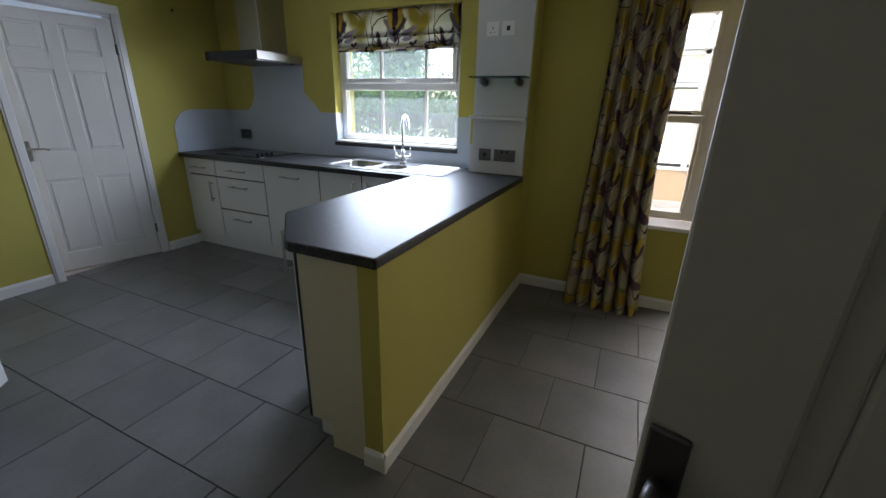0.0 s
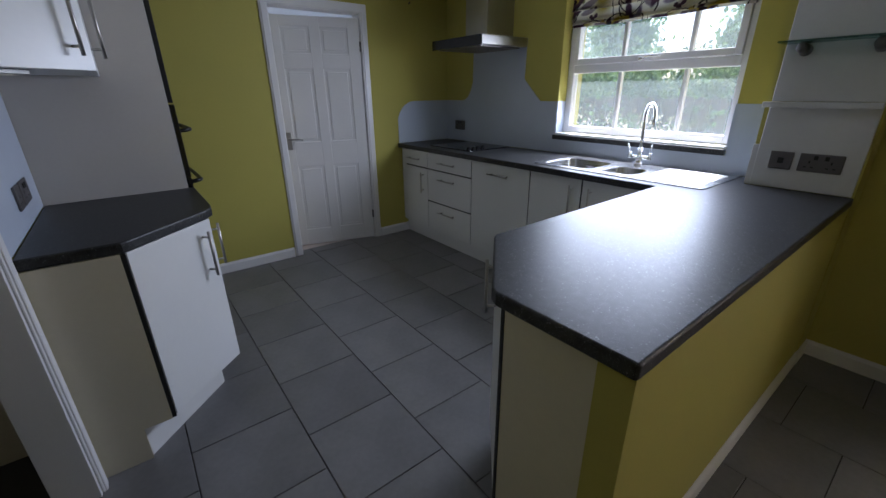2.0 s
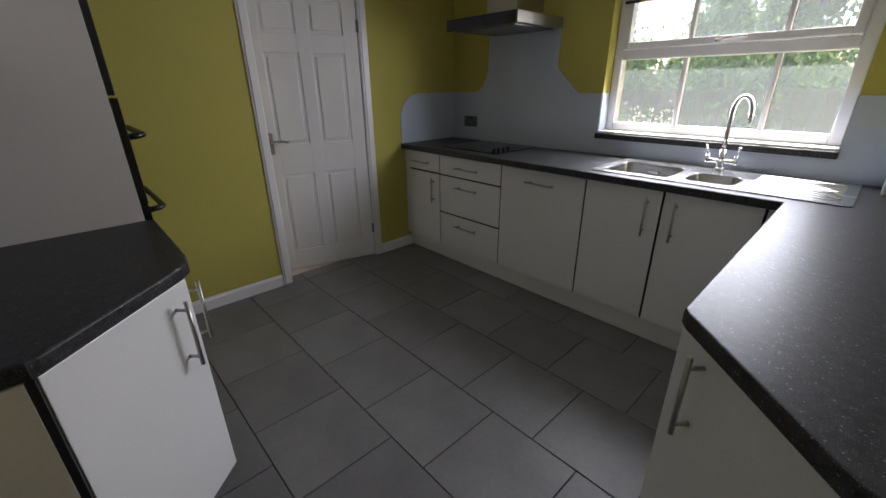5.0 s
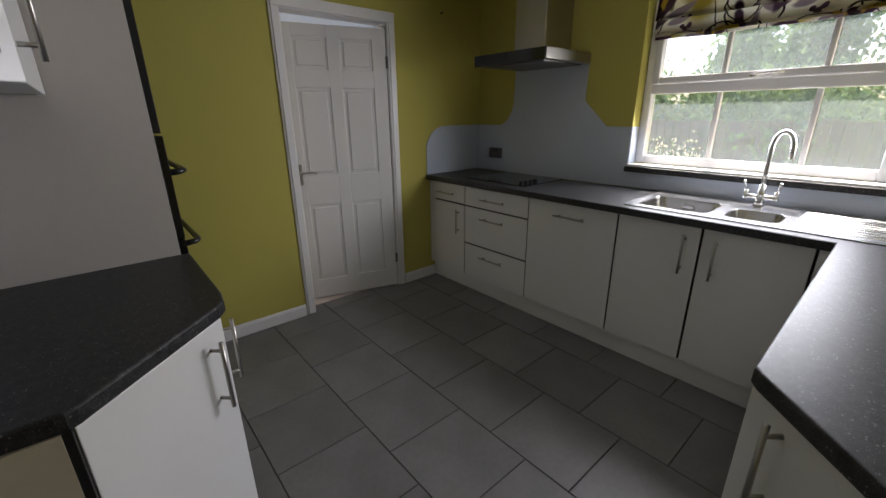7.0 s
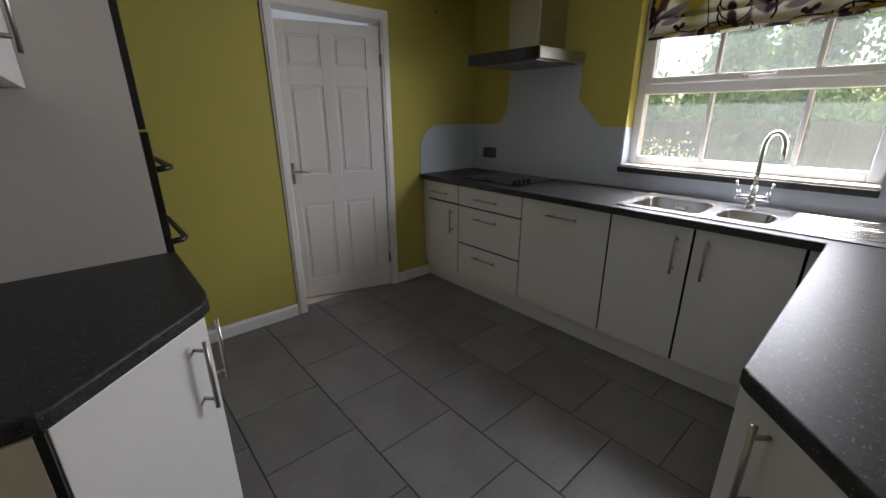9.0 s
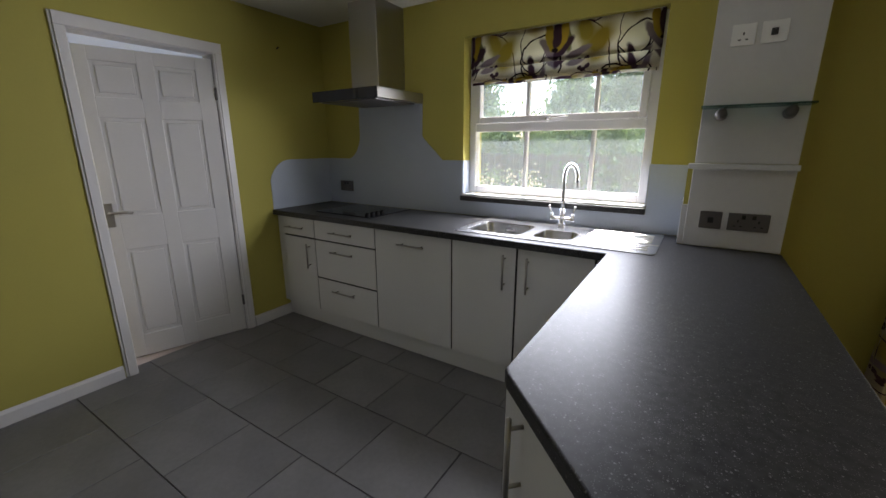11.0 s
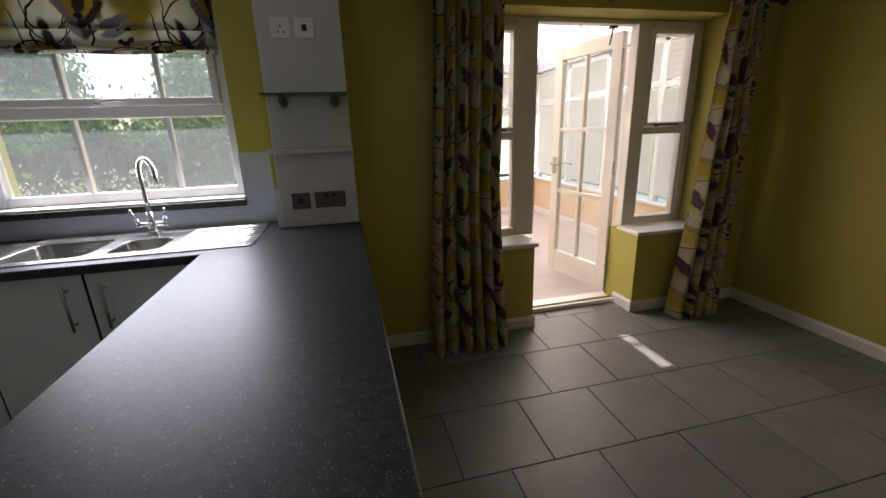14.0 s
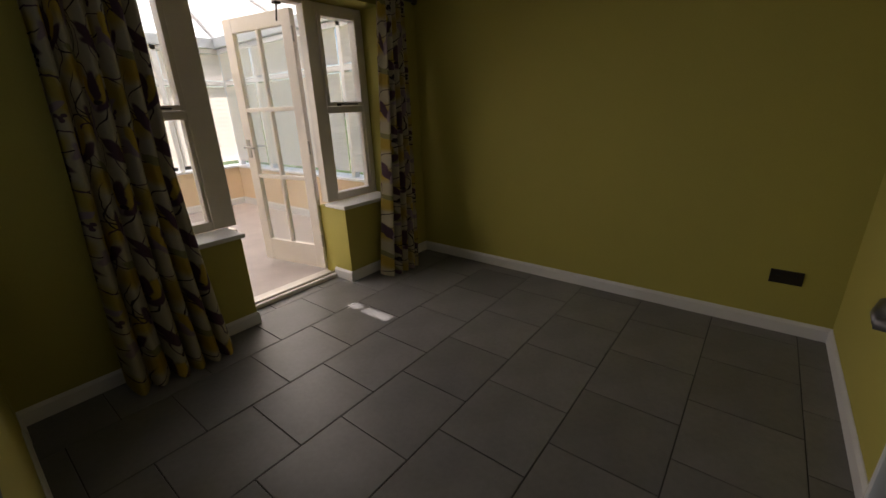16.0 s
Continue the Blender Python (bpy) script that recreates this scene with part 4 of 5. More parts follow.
solid("ledge", box(-0.868, -0.45, 2.935, 2.979, 1.293, 1.318, 0.003, 2), M_PANEL, "narrow white ledge across the panel", "shelf")


def socket(name, label, cx, cz, w, h, y, normal, mat, gangs, dark):
    """A wall plate with its switches and slots. normal: +1 looks to -y, -1 to +y."""
    t = thing(name, label, "socket", (cx, y, cz))
    s = -normal
    def slab(x0, x1, d0, d1, z0, z1, bv=0.0):
        a, b = sorted((y + s * d0, y + s * d1))
        return box(x0, x1, a, b, z0, z1, bv, 2)
    part("plate", slab(cx - w / 2, cx + w / 2, 0.0005, 0.008, cz - h / 2, cz + h / 2, 0.003), mat, t)
    for g in range(gangs):
        gx = cx + (g - (gangs - 1) / 2) * w * 0.5
        if dark == "data":
            part("outlet", slab(gx - 0.012, gx + 0.012, 0.008, 0.010, cz - 0.014, cz + 0.014, 0.002), M_BLACK, t, "black outlet")
            continue
        pm = M_BLACK
        for dx, dz, pw, ph in ((0, 0.012, 0.006, 0.012), (-0.013, -0.012, 0.010, 0.005), (0.013, -0.012, 0.010, 0.005)):
            part("slot", slab(gx + dx - pw / 2, gx + dx + pw / 2, 0.0079, 0.0086, cz - 0.008 + dz - ph / 2, cz - 0.008 + dz + ph / 2), pm, t, "pin slot")
        if gangs > 1:
            part("switch", slab(gx - 0.008 + (0.02 if g == 0 else -0.02), gx + 0.008 + (0.02 if g == 0 else -0.02), 0.008, 0.012, cz + 0.014, cz + 0.034, 0.002), dark, t, "rocker switch")
    return t


socket("single_outlet", "brushed steel single outlet plate on the pier panel", -0.742, 1.048, 0.092, 0.084, 2.979, 1, M_PLATE, 1, "data")
socket("double_socket", "brushed steel double socket on the pier panel", -0.592, 1.048, 0.160, 0.084, 2.979, 1, M_PLATE, 2, M_BLACK)
socket("white_socket", "white plastic socket high on the panel", -0.732, 1.872, 0.088, 0.088, 2.979, 1, M_PLASTIC, 1, M_PLASTIC)
socket("aerial_outlet", "white plastic aerial outlet high on the panel", -0.624, 1.872, 0.09, 0.088, 2.979, 1, M_PLASTIC, 1, "data")
socket("splashback_socket", "dark steel double socket on the splashback", -3.46, 1.062, 0.15, 0.088, WY - 0.006, 1, M_PLATE, 2, M_BLACK)
socket("south_socket", "steel socket above the short worktop", -2.275, 1.03, 0.088, 0.088, KB + 0.006, -1, M_PLATE, 1, M_BLACK)
socket("south_socket", "steel double socket above the short worktop", -2.415, 1.03, 0.15, 0.088, KB + 0.006, -1, M_PLATE, 2, M_BLACK)
t = thing("dining_socket", "dark bronze double socket low on the wall", "socket", (2.459, 0.471, 0.338), turn=90, local=True)
part("plate", box(-0.075, 0.075, -0.002, 0.009, -0.04, 0.04, 0.003, 2), M_BRONZE, t)
for gx in (-0.038, 0.038):
    part("switch", box(gx - 0.008, gx + 0.008, 0.009, 0.013, 0.006, 0.026, 0.002), M_BLACK, t, "rocker switch")

# ---- french doors ----
fr = thing("french_frame", "cream painted timber frame with side windows", "door frame", (1.2, 3.48, 0), kind="structure")
Y0, Y1 = 3.38, 3.46
framebars(fr, "post", [(0.645, 0.79, 0.632, 2.053), (1.53, 1.632, 0.632, 2.053), (0.257, 0.315, 0.632, 2.053), (2.0, 2.058, 0.632, 2.053)], Y0, Y1, M_PINKWOOD)
framebars(fr, "jamb", [(0.71, 0.79, 0.03, 0.60), (1.53, 1.60, 0.03, 0.60)], Y0 + 0.005, Y1 + 0.02, M_PINKWOOD)
framebars(fr, "head", [(0.315, 0.645, 2.0, 2.053), (0.79, 1.53, 2.025, 2.053), (1.632, 2.0, 2.0, 2.053)], Y0, Y1, M_PINKWOOD)
framebars(fr, "bottom_rail", [(0.315, 0.645, 0.632, 0.69), (1.632, 2.0, 0.632, 0.69)], Y0, Y1, M_PINKWOOD)
framebars(fr, "transom", [(0.315, 0.645, 1.305, 1.355), (1.632, 2.0, 1.305, 1.355)], Y0 + 0.003, Y1 - 0.003, M_PINKWOOD)
for x0, x1 in ((0.315, 0.645), (1.632, 2.0)):
    framebars(fr, "sash", [(x0, x0 + 0.03, 1.357, 2.0), (x1 - 0.03, x1, 1.357, 2.0), (x0 + 0.03, x1 - 0.03, 1.357, 1.387), (x0 + 0.03, x1 - 0.03, 1.968, 2.0)], Y0 - 0.012, Y1 - 0.01, M_PINKWOOD, 0.004)
    framebars(fr, "bead", [(x0, x0 + 0.02, 0.69, 1.305), (x1 - 0.02, x1, 0.69, 1.305)], Y0 + 0.012, Y1 - 0.01, M_PINKWOOD, 0.004)
    for z0, z1 in ((0.69, 1.305), (1.37, 1.99)):
        g = part("pane", box(x0 + 0.015, x1 - 0.015, 3.422, 3.425, z0, z1), M_GLASS, fr, "clear glass pane")
        g.visible_shadow = False
    st = rod((x0 + 0.08, Y0 - 0.02, 1.372), (x1 - 0.08, Y0 - 0.02, 1.368), 0.005, 8)
    box(x0 + 0.09, x0 + 0.12, Y0 - 0.026, Y0 + 0.0, 1.357, 1.373, 0.002, bm=st)
    part("casement_stay", st, M_BRONZE, fr, "dark casement stay")
part("threshold", box(0.71, 1.515, 3.36, 3.52, 0.0, 0.032, 0.006, 2), M_PINKWOOD, fr, "pale timber threshold")
part("weather_bar", box(0.79, 1.53, 3.39, 3.41, 0.032, 0.044, 0.003), M_NICKEL, fr, "metal weather bar")
cl = rod((1.38, 3.45, 2.03), (1.38, 3.48, 1.915), 0.006, 8)
box(1.355, 1.405, 3.43, 3.47, 2.012, 2.027, 0.003, bm=cl)
part("door_catch", cl, M_BRONZE, fr, "dark metal door catch")
for x0, x1 in ((0.253, 0.724), (1.497, 2.062)):
    solid("window_sill", box(x0, x1, 3.142, 3.385, 0.601, 0.631, 0.008, 3), M_GLOSSWHITE, "white painted bullnosed window board", "window sill", "structure")

leaf = thing("french_door", "cream glazed french door standing open outwards", "door", (1.515, 3.495, 0), turn=101, local=True)
LW = 0.72
framebars(leaf, "stile", [(0, 0.095, 0.05, 2.015), (LW - 0.095, LW, 0.05, 2.015)], -0.022, 0.022, M_PINKWOOD, 0.004)
framebars(leaf, "rail", [(0.095, LW - 0.095, 0.05, 0.25), (0.095, LW - 0.095, 1.915, 2.015)], -0.0215, 0.0215, M_PINKWOOD, 0.004)
framebars(leaf, "glazing_bar", [(LW / 2 - 0.014, LW / 2 + 0.014, 0.25, 1.915), (0.095, LW - 0.095, 0.80, 0.832), (0.095, LW - 0.095, 1.335, 1.367)], -0.018, 0.018, M_PINKWOOD, 0.004)
for x0, x1 in ((0.095, LW / 2 - 0.014), (LW / 2 + 0.014, LW - 0.095)):
    for z0, z1 in ((0.25, 0.80), (0.832, 1.335), (1.367, 1.915)):
        g = part("pane", box(x0 - 0.004, x1 + 0.004, -0.002, 0.002, z0 - 0.004, z1 + 0.004), M_HAZED, leaf, "clear glass pane")
        g.visible_shadow = False
for sg in (-1, 1):
    lever(leaf, LW - 0.045, 1.06, sg * 0.022, sg, -1, M_NICKEL)
for hz in (0.3, 1.06, 1.85):
    part("hinge", rod((-0.004, 0.02, hz - 0.05), (-0.004, 0.02, hz + 0.05), 0.008, 10), M_NICKEL, leaf, "steel hinge")

# ---- curtains and pole ----
RAILY, RAILZ = 3.095, 2.115


def curtain(name, label, tops, mids, bots, folds, seed):
    """A hanging cloth with pleats: its left and right edge at the rail, half way and at the floor, in x and y."""
    rnd = random.Random(seed)
    t = thing(name, label, "curtain", ((bots[0] + bots[1]) / 2, bots[2], 0.01), group="curtains at the french doors")
    bm = bmesh.new()
    uv = bm.loops.layers.uv.new("cloth")
    cols, rows = folds * 14, 44
    phase = [rnd.uniform(-0.5, 0.5) for _ in range(folds + 1)]
    amps = [rnd.uniform(0.75, 1.25) for _ in range(folds + 1)]
    grid = []
    for j in range(rows + 1):
        v = j / rows
        z = 0.012 + (RAILZ + 0.03 - 0.012) * (1 - v)
        if v < 0.5:
            s = v * 2
            e = [tops[k] + (mids[k] - tops[k]) * s for k in range(3)]
        else:
            s = (v - 0.5) * 2
            e = [mids[k] + (bots[k] - mids[k]) * s for k in range(3)]
        row = []
        for i in range(cols + 1):
            u = i / cols
            f = u * folds
            k = int(min(f, folds - 1e-6))
            w = f - k
            am = amps[k] * (1 - w) + amps[k + 1] * w
            ph = phase[k] * (1 - w) + phase[k + 1] * w
            depth = (0.030 + 0.045 * v) * am
            a = 2 * math.pi * f + ph + 0.5 * math.sin(2.2 * v + k)
            y = e[2] + depth * math.sin(a) + 0.012 * math.sin(2 * a + 3 * v)
            x = e[0] + (e[1] - e[0]) * u + 0.018 * v * math.cos(a) + 0.01 * math.sin(5 * v + seed)
            zz = z + (0.012 * math.sin(3 * f + seed) + 0.01 * math.sin(a)) * (v ** 6)
            row.append(bm.verts.new((x, min(y, 3.155), max(zz, 0.004))))
        grid.append(row)
    full = folds * 0.20
    for j in range(rows):
        for i in range(cols):
            f = bm.faces.new((grid[j][i], grid[j + 1][i], grid[j + 1][i + 1], grid[j][i + 1]))
            for lp, (a, b) in zip(f.loops, ((i, j), (i, j + 1), (i + 1, j + 1), (i + 1, j))):
                lp[uv].uv = (1.0 * full * a / cols + seed * 0.07, 3.0 * (1 - b / rows))
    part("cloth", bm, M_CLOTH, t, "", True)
    return t


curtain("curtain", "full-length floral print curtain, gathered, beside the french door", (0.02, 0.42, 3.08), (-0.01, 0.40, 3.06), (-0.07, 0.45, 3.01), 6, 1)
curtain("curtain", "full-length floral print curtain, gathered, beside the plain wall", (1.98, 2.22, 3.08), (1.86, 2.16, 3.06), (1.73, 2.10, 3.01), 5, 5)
pole = thing("curtain_pole", "dark metal curtain pole above the french doors", "curtain pole", (1.15, RAILY, RAILZ))
part("rod", rod((-0.12, RAILY, RAILZ), (2.36, RAILY, RAILZ), 0.013, 16), M_BRONZE, pole, "", True)
for x in (-0.13, 2.37):
    b = bmesh.new()
    bmesh.ops.create_uvsphere(b, u_segments=16, v_segments=10, radius=0.028, matrix=Matrix.Translation((x, RAILY, RAILZ)))
    part("finial", b, M_BRONZE, pole, "ball finial", True)
for x in (-0.06, 1.15, 2.28):
    b = rod((x, RAILY, RAILZ), (x, FY, RAILZ), 0.008, 10)
    rod((x, FY - 0.006, RAILZ), (x, FY, RAILZ), 0.022, 14, b)
    part("bracket", b, M_BRONZE, pole, "wall bracket")
for k in range(9):
    for xa, xb in ((0.03, 0.42), (1.98, 2.21)):
        x = xa + (xb - xa) * k / 8
        b = bmesh.new()
        pts = [(x, RAILY + 0.019 * math.cos(a), RAILZ + 0.019 * math.sin(a)) for a in (2 * math.pi * i / 12 for i in range(13))]
        part("ring", tube(pts, 0.003, 6, b), M_BRONZE, pole)

# ---- open door by the camera's start ----
entry = panel_door("door_3", "grey-white six-panel door standing part open", (1.03, 0.262, 0), 180 - 16.5, 0.757, 1.99, M_DOORLEAF)
lever(entry, 0.733, 1.03, 0.021, 1, -1, M_PLATE, 0.018)
lever(entry, 0.733, 1.03, -0.021, -1, -1, M_PLATE, 0.018)

# ---- hall and lobby behind the doorways ----
hall = bmesh.new()
for b in ((-2.2, 2.7, -1.75, -1.65, 0, 2.6), (-2.3, -2.2, -1.75, -0.05, 0, 2.6), (1.6, 1.7, -1.65, 0.12, 0, 2.6)):
    box(*b, bm=hall)
solid("wall_hall", hall, M_CREAM, "plain hall walls beyond the doorway", "wall", "structure")
solid("ceiling_hall", box(-2.3, 1.7, -1.75, -0.1, TOPZ, TOPZ + 0.1), M_CEIL, "plain hall ceiling", "ceiling", "structure")
# unseen openings in the lobby's wall and ceiling, added to brighten the door gap
lob = bmesh.new()
for b in ((-5.3, -5.2, 0.6, 3.2, 0, 2.6), (-5.2, -3.80, 0.6, 0.7, 0, 2.6), (-5.2, -4.75, 3.1, 3.2, 0, 2.6), (-4.1, -3.80, 3.1, 3.2, 0, 2.6), (-4.75, -4.1, 3.1, 3.2, 0, 0.9), (-4.75, -4.1, 3.1, 3.2, 2.1, 2.6)):
    box(*b, bm=lob)
solid("wall_lobby", lob, M_CEIL, "white lobby walls seen past the ajar door", "wall", "structure")
solid("floor_lobby", box(-5.3, -3.78, 0.6, 3.2, -0.06, -0.001), M_CONSFLOOR, "pale lobby floor", "floor", "structure")
lc = bmesh.new()
for b in ((-5.3, -3.80, 0.6, 1.1, TOPZ, TOPZ + 0.1), (-4.15, -3.80, 1.1, 3.2, TOPZ, TOPZ + 0.1)):
    box(*b, bm=lc)
solid("ceiling_lobby", lc, M_CEIL, "lobby ceiling with an added opening for sky light", "ceiling", "structure")

# ---- conservatory ----
CX0, CX1, CY0, CY1, DW, EAVE = -0.75, 2.60, 3.505, 7.05, 0.56, 2.20
solid("floor_conservatory", box(CX0 - 0.2, CX1 + 0.2, 3.44, CY1 + 0.2, -0.06, 0.0), M_CONSFLOOR, "pale stone conservatory floor", "floor", "structure")
dwarf = bmesh.new()
for b in ((CX0 - 0.2, CX1 + 0.2, CY1, CY1 + 0.2, 0, DW), (CX1, CX1 + 0.2, CY0, CY1, 0, DW), (CX0 - 0.2, CX0, CY0, CY1, 0, DW)):
    box(*b, bm=dwarf)
solid("wall_conservatory", dwarf, M_CONSWALL, "low cream rendered conservatory wall", "wall", "structure")
skirting("baseboard", CX1 - 0.001, CY0, CX1 - 0.001, CY1, 0.10)
skirting("baseboard", CX1, CY1 - 0.001, CX0, CY1 - 0.001, 0.10)
sl = bmesh.new()
for b in ((CX0 - 0.2, CX1 + 0.22, CY1 - 0.03, CY1 + 0.22, DW, DW + 0.03), (CX1 - 0.03, CX1 + 0.22, CY0, CY1 - 0.03, DW, DW + 0.03), (CX0 - 0.2, CX0 + 0.03, CY0, CY1 - 0.03, DW, DW + 0.03)):
    box(*b, bevel=0.005, bm=sl)
solid("window_sill_conservatory", sl, M_UPVC, "white conservatory window boards", "window sill", "structure")


def glazed_side(name, along, at, a0, a1, n):
    """A run of framed panes above the low wall, each with a lowered cream blind."""
    t = thing(name, "white conservatory window frames with lowered cream blinds", "window", kind="structure")
    def b(p, q, d0, d1, z0, z1, bv=0.005):
        return box(p, q, at + d0, at + d1, z0, z1, bv) if along == "x" else box(at + d0, at + d1, p, q, z0, z1, bv)
    for i in range(n + 1):
        p = a0 + (a1 - a0) * i / n
        part("post", b(p - 0.035, p + 0.035, 0.02, 0.09, DW + 0.03, EAVE), M_UPVC, t)
    part("head", b(a0 + 0.035, a1 - 0.035, 0.02, 0.09, EAVE - 0.06, EAVE), M_UPVC, t)
    part("rail", b(a0 + 0.035, a1 - 0.035, 0.022, 0.088, 1.72, 1.78), M_UPVC, t)
    for i in range(n):
        p, q = a0 + (a1 - a0) * i / n + 0.036, a0 + (a1 - a0) * (i + 1) / n - 0.036
        for z0, z1 in ((DW + 0.03, 1.72), (1.78, EAVE - 0.06)):
            g = part("pane", b(p, q, 0.05, 0.054, z0, z1, 0), M_GLASS, t, "clear glass pane")
            g.visible_shadow = False
        bl = bmesh.new()
        steps = 18
        for k in range(steps + 6):
            lo, hi, i0, cnt = (DW + 0.10, 1.70, k, steps) if k < steps else (1.79, EAVE - 0.07, k - steps, 6)
            z0 = lo + (hi - lo) * i0 / cnt
            z1 = lo + (hi - lo) * (i0 + 1) / cnt
            zm = (z0 + z1) / 2
            for (za, da), (zb, db) in (((z0, 0.009), (zm, 0.0075)), ((zm, 0.0075), (z1, 0.009))):
                if along == "x":
                    vs = [bl.verts.new(c) for c in ((p, at + da, za), (q, at + da, za), (q, at + db, zb), (p, at + db, zb))]
                else:
                    vs = [bl.verts.new(c) for c in ((at + da, p, za), (at + da, q, za), (at + db, q, zb), (at + db, p, zb))]
                bl.faces.new(vs)
        part("blind", bl, M_BLINDCLOTH, t, "cream pleated blind")
    return t


glazed_side("window_3", "x", CY1 + 0.02, CX0, CX1 + 0.1, 4)
glazed_side("window_4", "y", CX1 + 0.02, CY0, CY1, 4)
glazed_side("window_5", "y", CX0 - 0.13, CY0, CY1, 4)
eb = bmesh.new()
for b in ((CX0 - 0.25, CX1 + 0.27, CY1 - 0.02, CY1 + 0.25, EAVE, EAVE + 0.13), (CX1 - 0.02, CX1 + 0.25, CY0, CY1 - 0.02, EAVE, EAVE + 0.13), (CX0 - 0.25, CX0 + 0.02, CY0, CY1 - 0.02, EAVE, EAVE + 0.13)):
    box(*b, bevel=0.008, bm=eb)
solid("eaves_beam", eb, M_GUTTER, "grey-white conservatory eaves beam", "eaves beam", "structure")
# hipped roof of opal sheets on white rafters, with one added clear strip
RIDGEX, RIDGEZ, RY1 = (CX0 + CX1) / 2, 3.15, 5.4
roof = thing("conservatory_roof", "opal sheet conservatory roof on white rafters", "roof", kind="structure")


def roof_point(side, s, y):
    x = (CX1 + 0.1 if side > 0 else CX0 - 0.1)
    return Vector((x + (RIDGEX - x) * s, y, EAVE + 0.13 + (RIDGEZ - EAVE - 0.13) * s))


def quad(pts, thick=0.012):
    bm = bmesh.new()
    bm.faces.new([bm.verts.new(p) for p in pts])
    bmesh.ops.recalc_face_normals(bm, faces=bm.faces)
    bmesh.ops.solidify(bm, geom=list(bm.faces), thickness=thick)
    return bm


ys = [CY0, 4.235, 4.75, RY1]
# added narrow clear slot in the sheets shapes the sun strip on the floor
for s0, s1, mt, nm in ((0, 0.818, M_ROOFSHEET, "roof_sheet"), (0.818, 0.856, M_GLASS, "sun_slot_pane"), (0.856, 1, M_ROOFSHEET, "roof_sheet")):
    g = part(nm, quad([roof_point(-1, s0, 3.96), roof_point(-1, s0, 4.38), roof_point(-1, s1, 4.38), roof_point(-1, s1, 3.96)]), mt, roof)
    g.visible_shadow = mt is not M_GLASS
for side in (-1, 1):
    for y0, y1 in ([(CY0, 3.96), (4.38, 4.75), (4.75, RY1)] if side < 0 else zip(ys, ys[1:])):
        part("roof_sheet", quad([roof_point(side, 0, y0), roof_point(side, 0, y1), roof_point(side, 1, y1), roof_point(side, 1, y0)]), M_ROOFSHEET, roof)
    for y in ys:
        part("rafter", rod(roof_point(side, 0, y) + Vector((0, 0, -0.02)), roof_point(side, 1, y) + Vector((0, 0, -0.02)), 0.018, 8), M_UPVC, roof)
    part("hip_sheet", quad([roof_point(side, 0, RY1), Vector((roof_point(side, 0, RY1).x, CY1 + 0.1, EAVE + 0.13)), Vector((RIDGEX, RY1, RIDGEZ))]), M_ROOFSHEET, roof)
    part("hip_rafter", rod((roof_point(side, 0, 0).x, CY1 + 0.1, EAVE + 0.11), (RIDGEX, RY1, RIDGEZ - 0.02), 0.03, 8), M_UPVC, roof)
part("end_sheet", quad([(CX0 - 0.1, CY1 + 0.1, EAVE + 0.13), (CX1 + 0.1, CY1 + 0.1, EAVE + 0.13), (RIDGEX, RY1, RIDGEZ)]), M_ROOFSHEET, roof)
for k in (0.25, 0.5, 0.75):
    part("rafter", rod((CX0 + (CX1 - CX0) * k, CY1 + 0.1, EAVE + 0.11), (RIDGEX, RY1, RIDGEZ - 0.03), 0.024, 8), M_UPVC, roof)
part("ridge", rod((RIDGEX, CY0, RIDGEZ), (RIDGEX, RY1, RIDGEZ), 0.05, 8), M_UPVC, roof)
wall("wall_house_outer", [(-6.0, 3.2, 3.502, 3.6, 2.45, 6.0), (-6.0, -3.95, 3.488, 3.6, 0, 2.45)], "rendered outer wall above", M_CONSWALL)

# ---- garden ----
solid("ground", box(-60, 60, 3.45, 90, -0.30, -0.12), M_LAWN, "lawn that runs to the horizon", "lawn", "structure")
fence = thing("fence", "weathered close-board timber fence behind the lawn", "fence", (-3.0, 9.0, -0.12))
bdm = bpy.data.meshes.new("board")
b = box(-0.07, 0.07, -0.012, 0.012, 0, 1.36, 0.004)
b.to_mesh(bdm)
b.free()
bdm.materials.append(M_FENCE)
for i in range(84):
    o = new("board", bdm)
    o.parent = fence
    o.location = (-6.3 + i * 0.148, (i % 2) * 0.012, random.uniform(-0.02, 0.02))


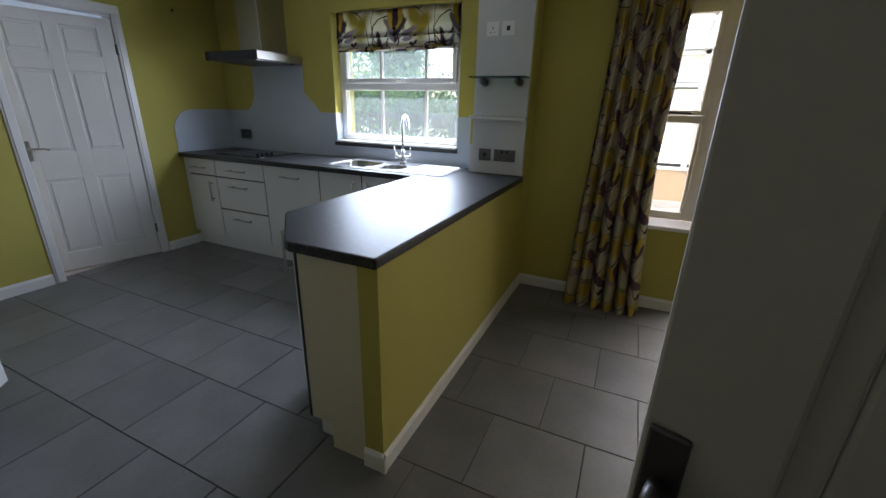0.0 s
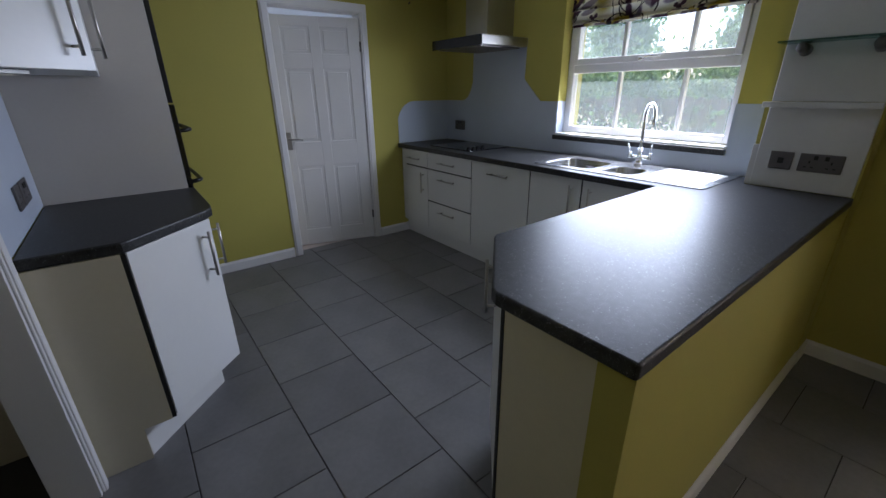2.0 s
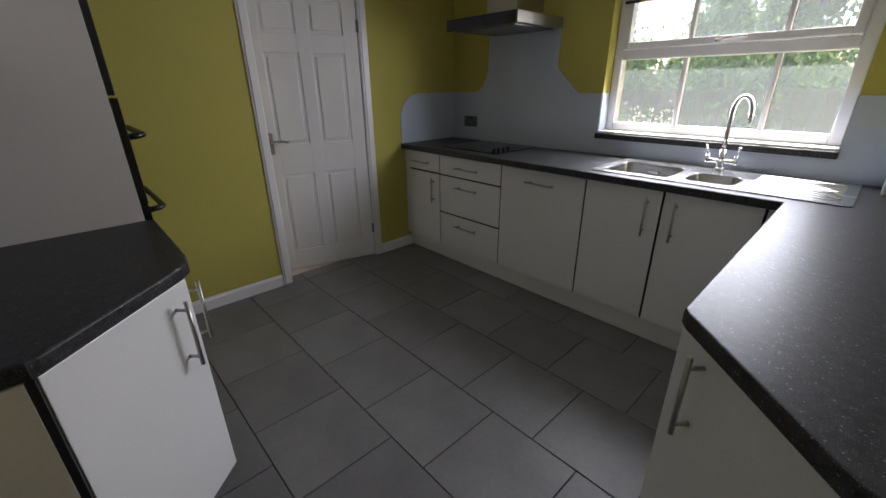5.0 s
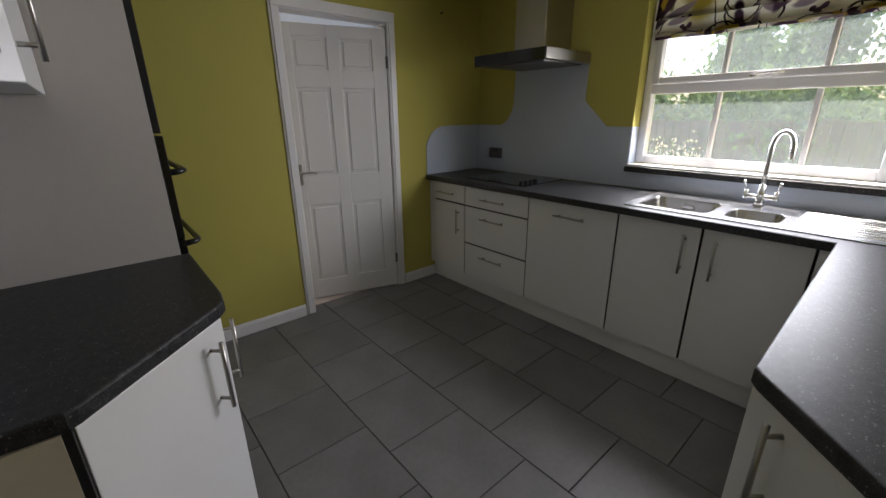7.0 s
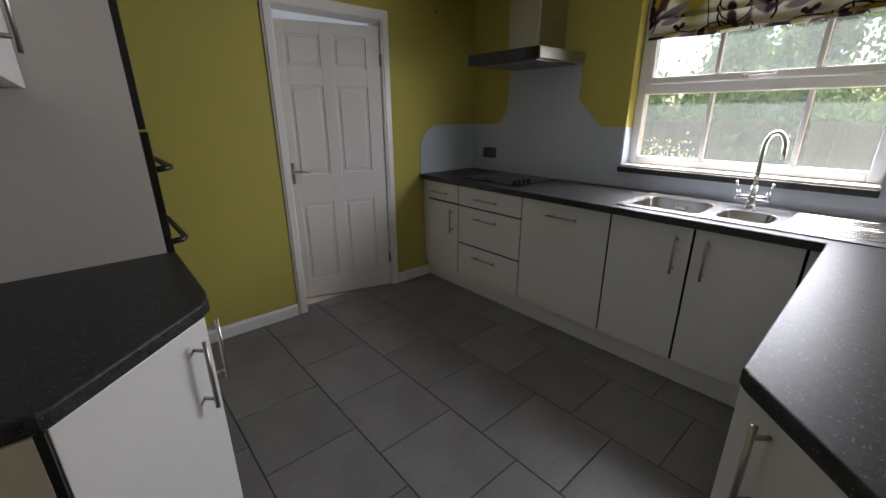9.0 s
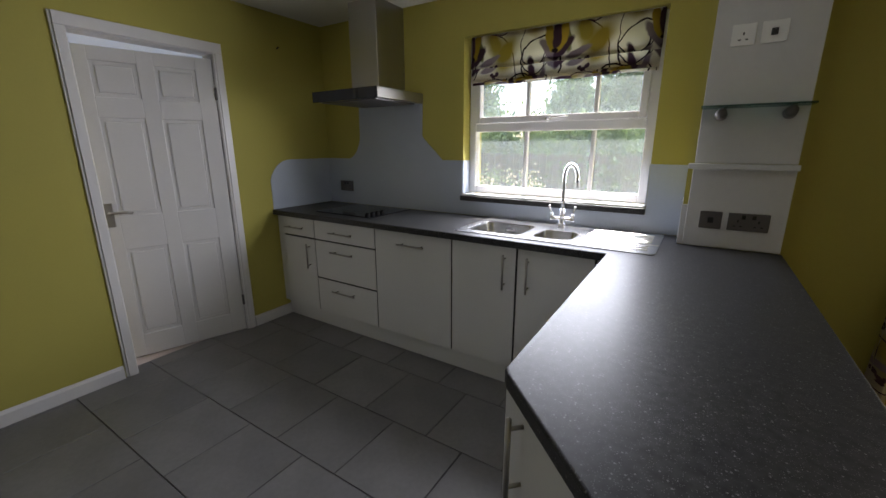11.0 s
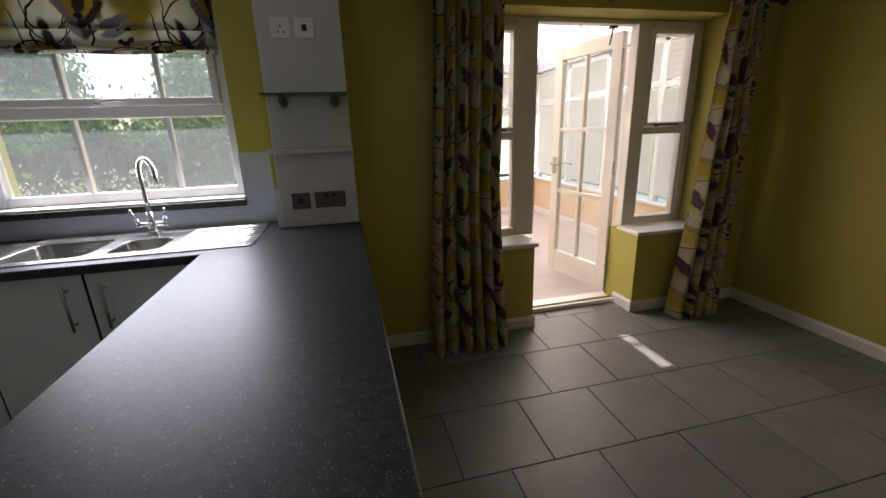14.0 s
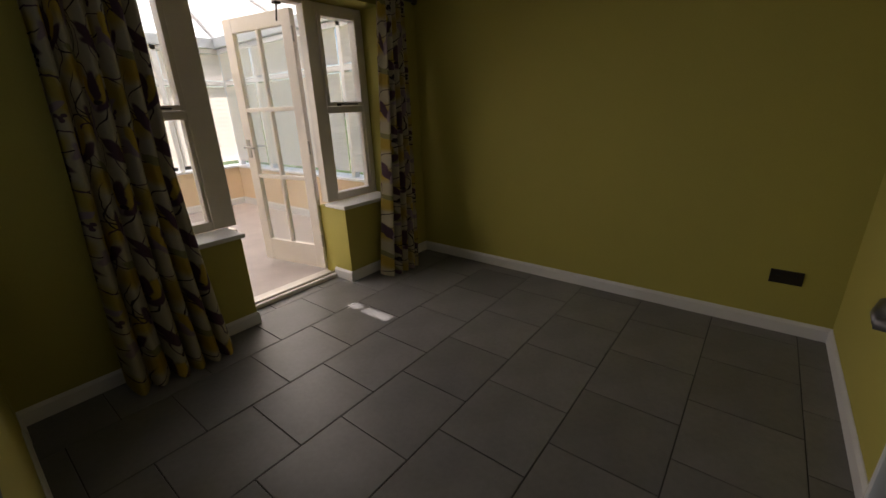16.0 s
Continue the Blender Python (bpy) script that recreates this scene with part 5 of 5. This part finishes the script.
def clump(name, label, at, size, count, seed, mats, leafsize=0.12, category="shrub"):
    """A shrub or crown: stems and many small bent leaves in uneven tufts."""
    rnd = random.Random(seed)
    t = thing(name, label, category, at)
    stem = bmesh.new()
    tufts = []
    for k in range(14):
        d = Vector((rnd.gauss(0, 0.55), rnd.gauss(0, 0.45), rnd.uniform(0.25, 1.0)))
        p = Vector((max(-1, min(1, d.x)) * size[0], max(-1, min(1, d.y)) * size[1], d.z * size[2]))
        tufts.append((p, rnd.uniform(0.25, 0.5)))
        a = Vector(at) + Vector((0, 0, 0))
        m = Vector(at) + Vector((p.x * 0.3, p.y * 0.3, p.z * 0.45))
        rod(a, m, 0.035 * size[2] / 2, 6, stem, 0.02 * size[2] / 2)
        rod(m, Vector(at) + p, 0.02 * size[2] / 2, 6, stem, 0.006)
    part("stems", stem, M_BARK, t)
    for mi, mat in enumerate(mats):
        bm = bmesh.new()
        for k in range(count // len(mats)):
            c, r = rnd.choice(tufts)
            p = Vector(at) + c + Vector((rnd.gauss(0, r * size[0] * 0.55), rnd.gauss(0, r * size[1] * 0.55), rnd.gauss(0, r * size[2] * 0.42)))
            if p.z < at[2] + 0.02:
                continue
            q = Euler((rnd.uniform(0, 6.3), rnd.uniform(0, 6.3), rnd.uniform(0, 6.3))).to_matrix()
            s = leafsize * rnd.uniform(0.6, 1.4)
            vs = [bm.verts.new(p + q @ (Vector(v) * s)) for v in ((0, 0, 0), (0.5, 0.35, 0.1), (1.1, 0, 0), (0.5, -0.35, 0.1))]
            bm.faces.new(vs)
        part("leaves", bm, mat, t)
    return t


LM = [M_LEAF, M_LEAF2]
for i, (x, y, sx, sz) in enumerate(((-8.4, 9.5, 1.5, 2.1), (-6.6, 9.7, 1.4, 1.9), (-5.0, 9.5, 1.2, 1.75), (-3.6, 9.6, 1.2, 1.9), (-2.2, 9.5, 1.1, 1.7), (-0.9, 9.7, 1.2, 1.9))):
    clump("shrub", "tall green shrub growing over the fence", (x, y, -0.12), (sx, 0.7, sz), 5500, 20 + i, LM, 0.09)
for i, (x, y, s, h) in enumerate(((-9.6, 15.5, 1.5, 4.8), (-5.0, 16.5, 0.9, 3.9), (-3.4, 15.5, 1.2, 5.0), (0.2, 15.5, 2.0, 5.4), (-13.5, 17, 2.4, 5.0))):
    clump("tree", "leafy garden tree beyond the fence", (x, y, -0.12), (s, 1.6, h), 10000, 40 + i, LM, 0.15, "tree")
for i, (x, y, s) in enumerate(((-5.9, 8.3, 0.55), (-4.7, 8.5, 0.4), (-3.7, 8.5, 0.35))):
    clump("flowering_bush", "low bush with pale blooms at the foot of the fence", (x, y, -0.12), (0.6, 0.3, s + 0.45), 700, 77 + i, [M_LEAF2, M_FLOWER], 0.055)

# ---- floor tiles ----
PXT, PYT, G = 0.4115, 0.4145, 0.0045
tm = bpy.data.meshes.new("tile")
b = box(-(PXT - G) / 2, (PXT - G) / 2, -(PYT - G) / 2, (PYT - G) / 2, -0.012, 0.0, 0.0016)
b.to_mesh(tm)
b.free()
tm.materials.append(M_TILE)
for r in range(-4, 5):
    yc = 1.601 + PYT * (r + 0.5)
    off = -1.998 if r % 2 == 0 else -1.795
    k0 = math.ceil((-3.80 - off) / PXT)
    for k in range(k0 - 1, 30):
        xc = off + PXT * (k + 0.5)
        if xc > 2.68 or xc < -3.95:
            continue
        if yc < 0 and not (-2.2 < xc < 1.7):
            continue
        x0, x1 = max(xc - PXT / 2, -3.78), min(xc + PXT / 2, 2.56)
        y0, y1 = yc - PYT / 2, min(yc + PYT / 2, 3.43)
        if x1 - x0 < 0.04 or y1 - y0 < 0.04:
            continue
        o = new("tile", tm)
        o.parent = floor
        o.scale = ((x1 - x0) / PXT, (y1 - y0) / PYT, 1)
        o.location = ((x0 + x1) / 2, (y0 + y1) / 2, random.uniform(-0.0006, 0.0003))
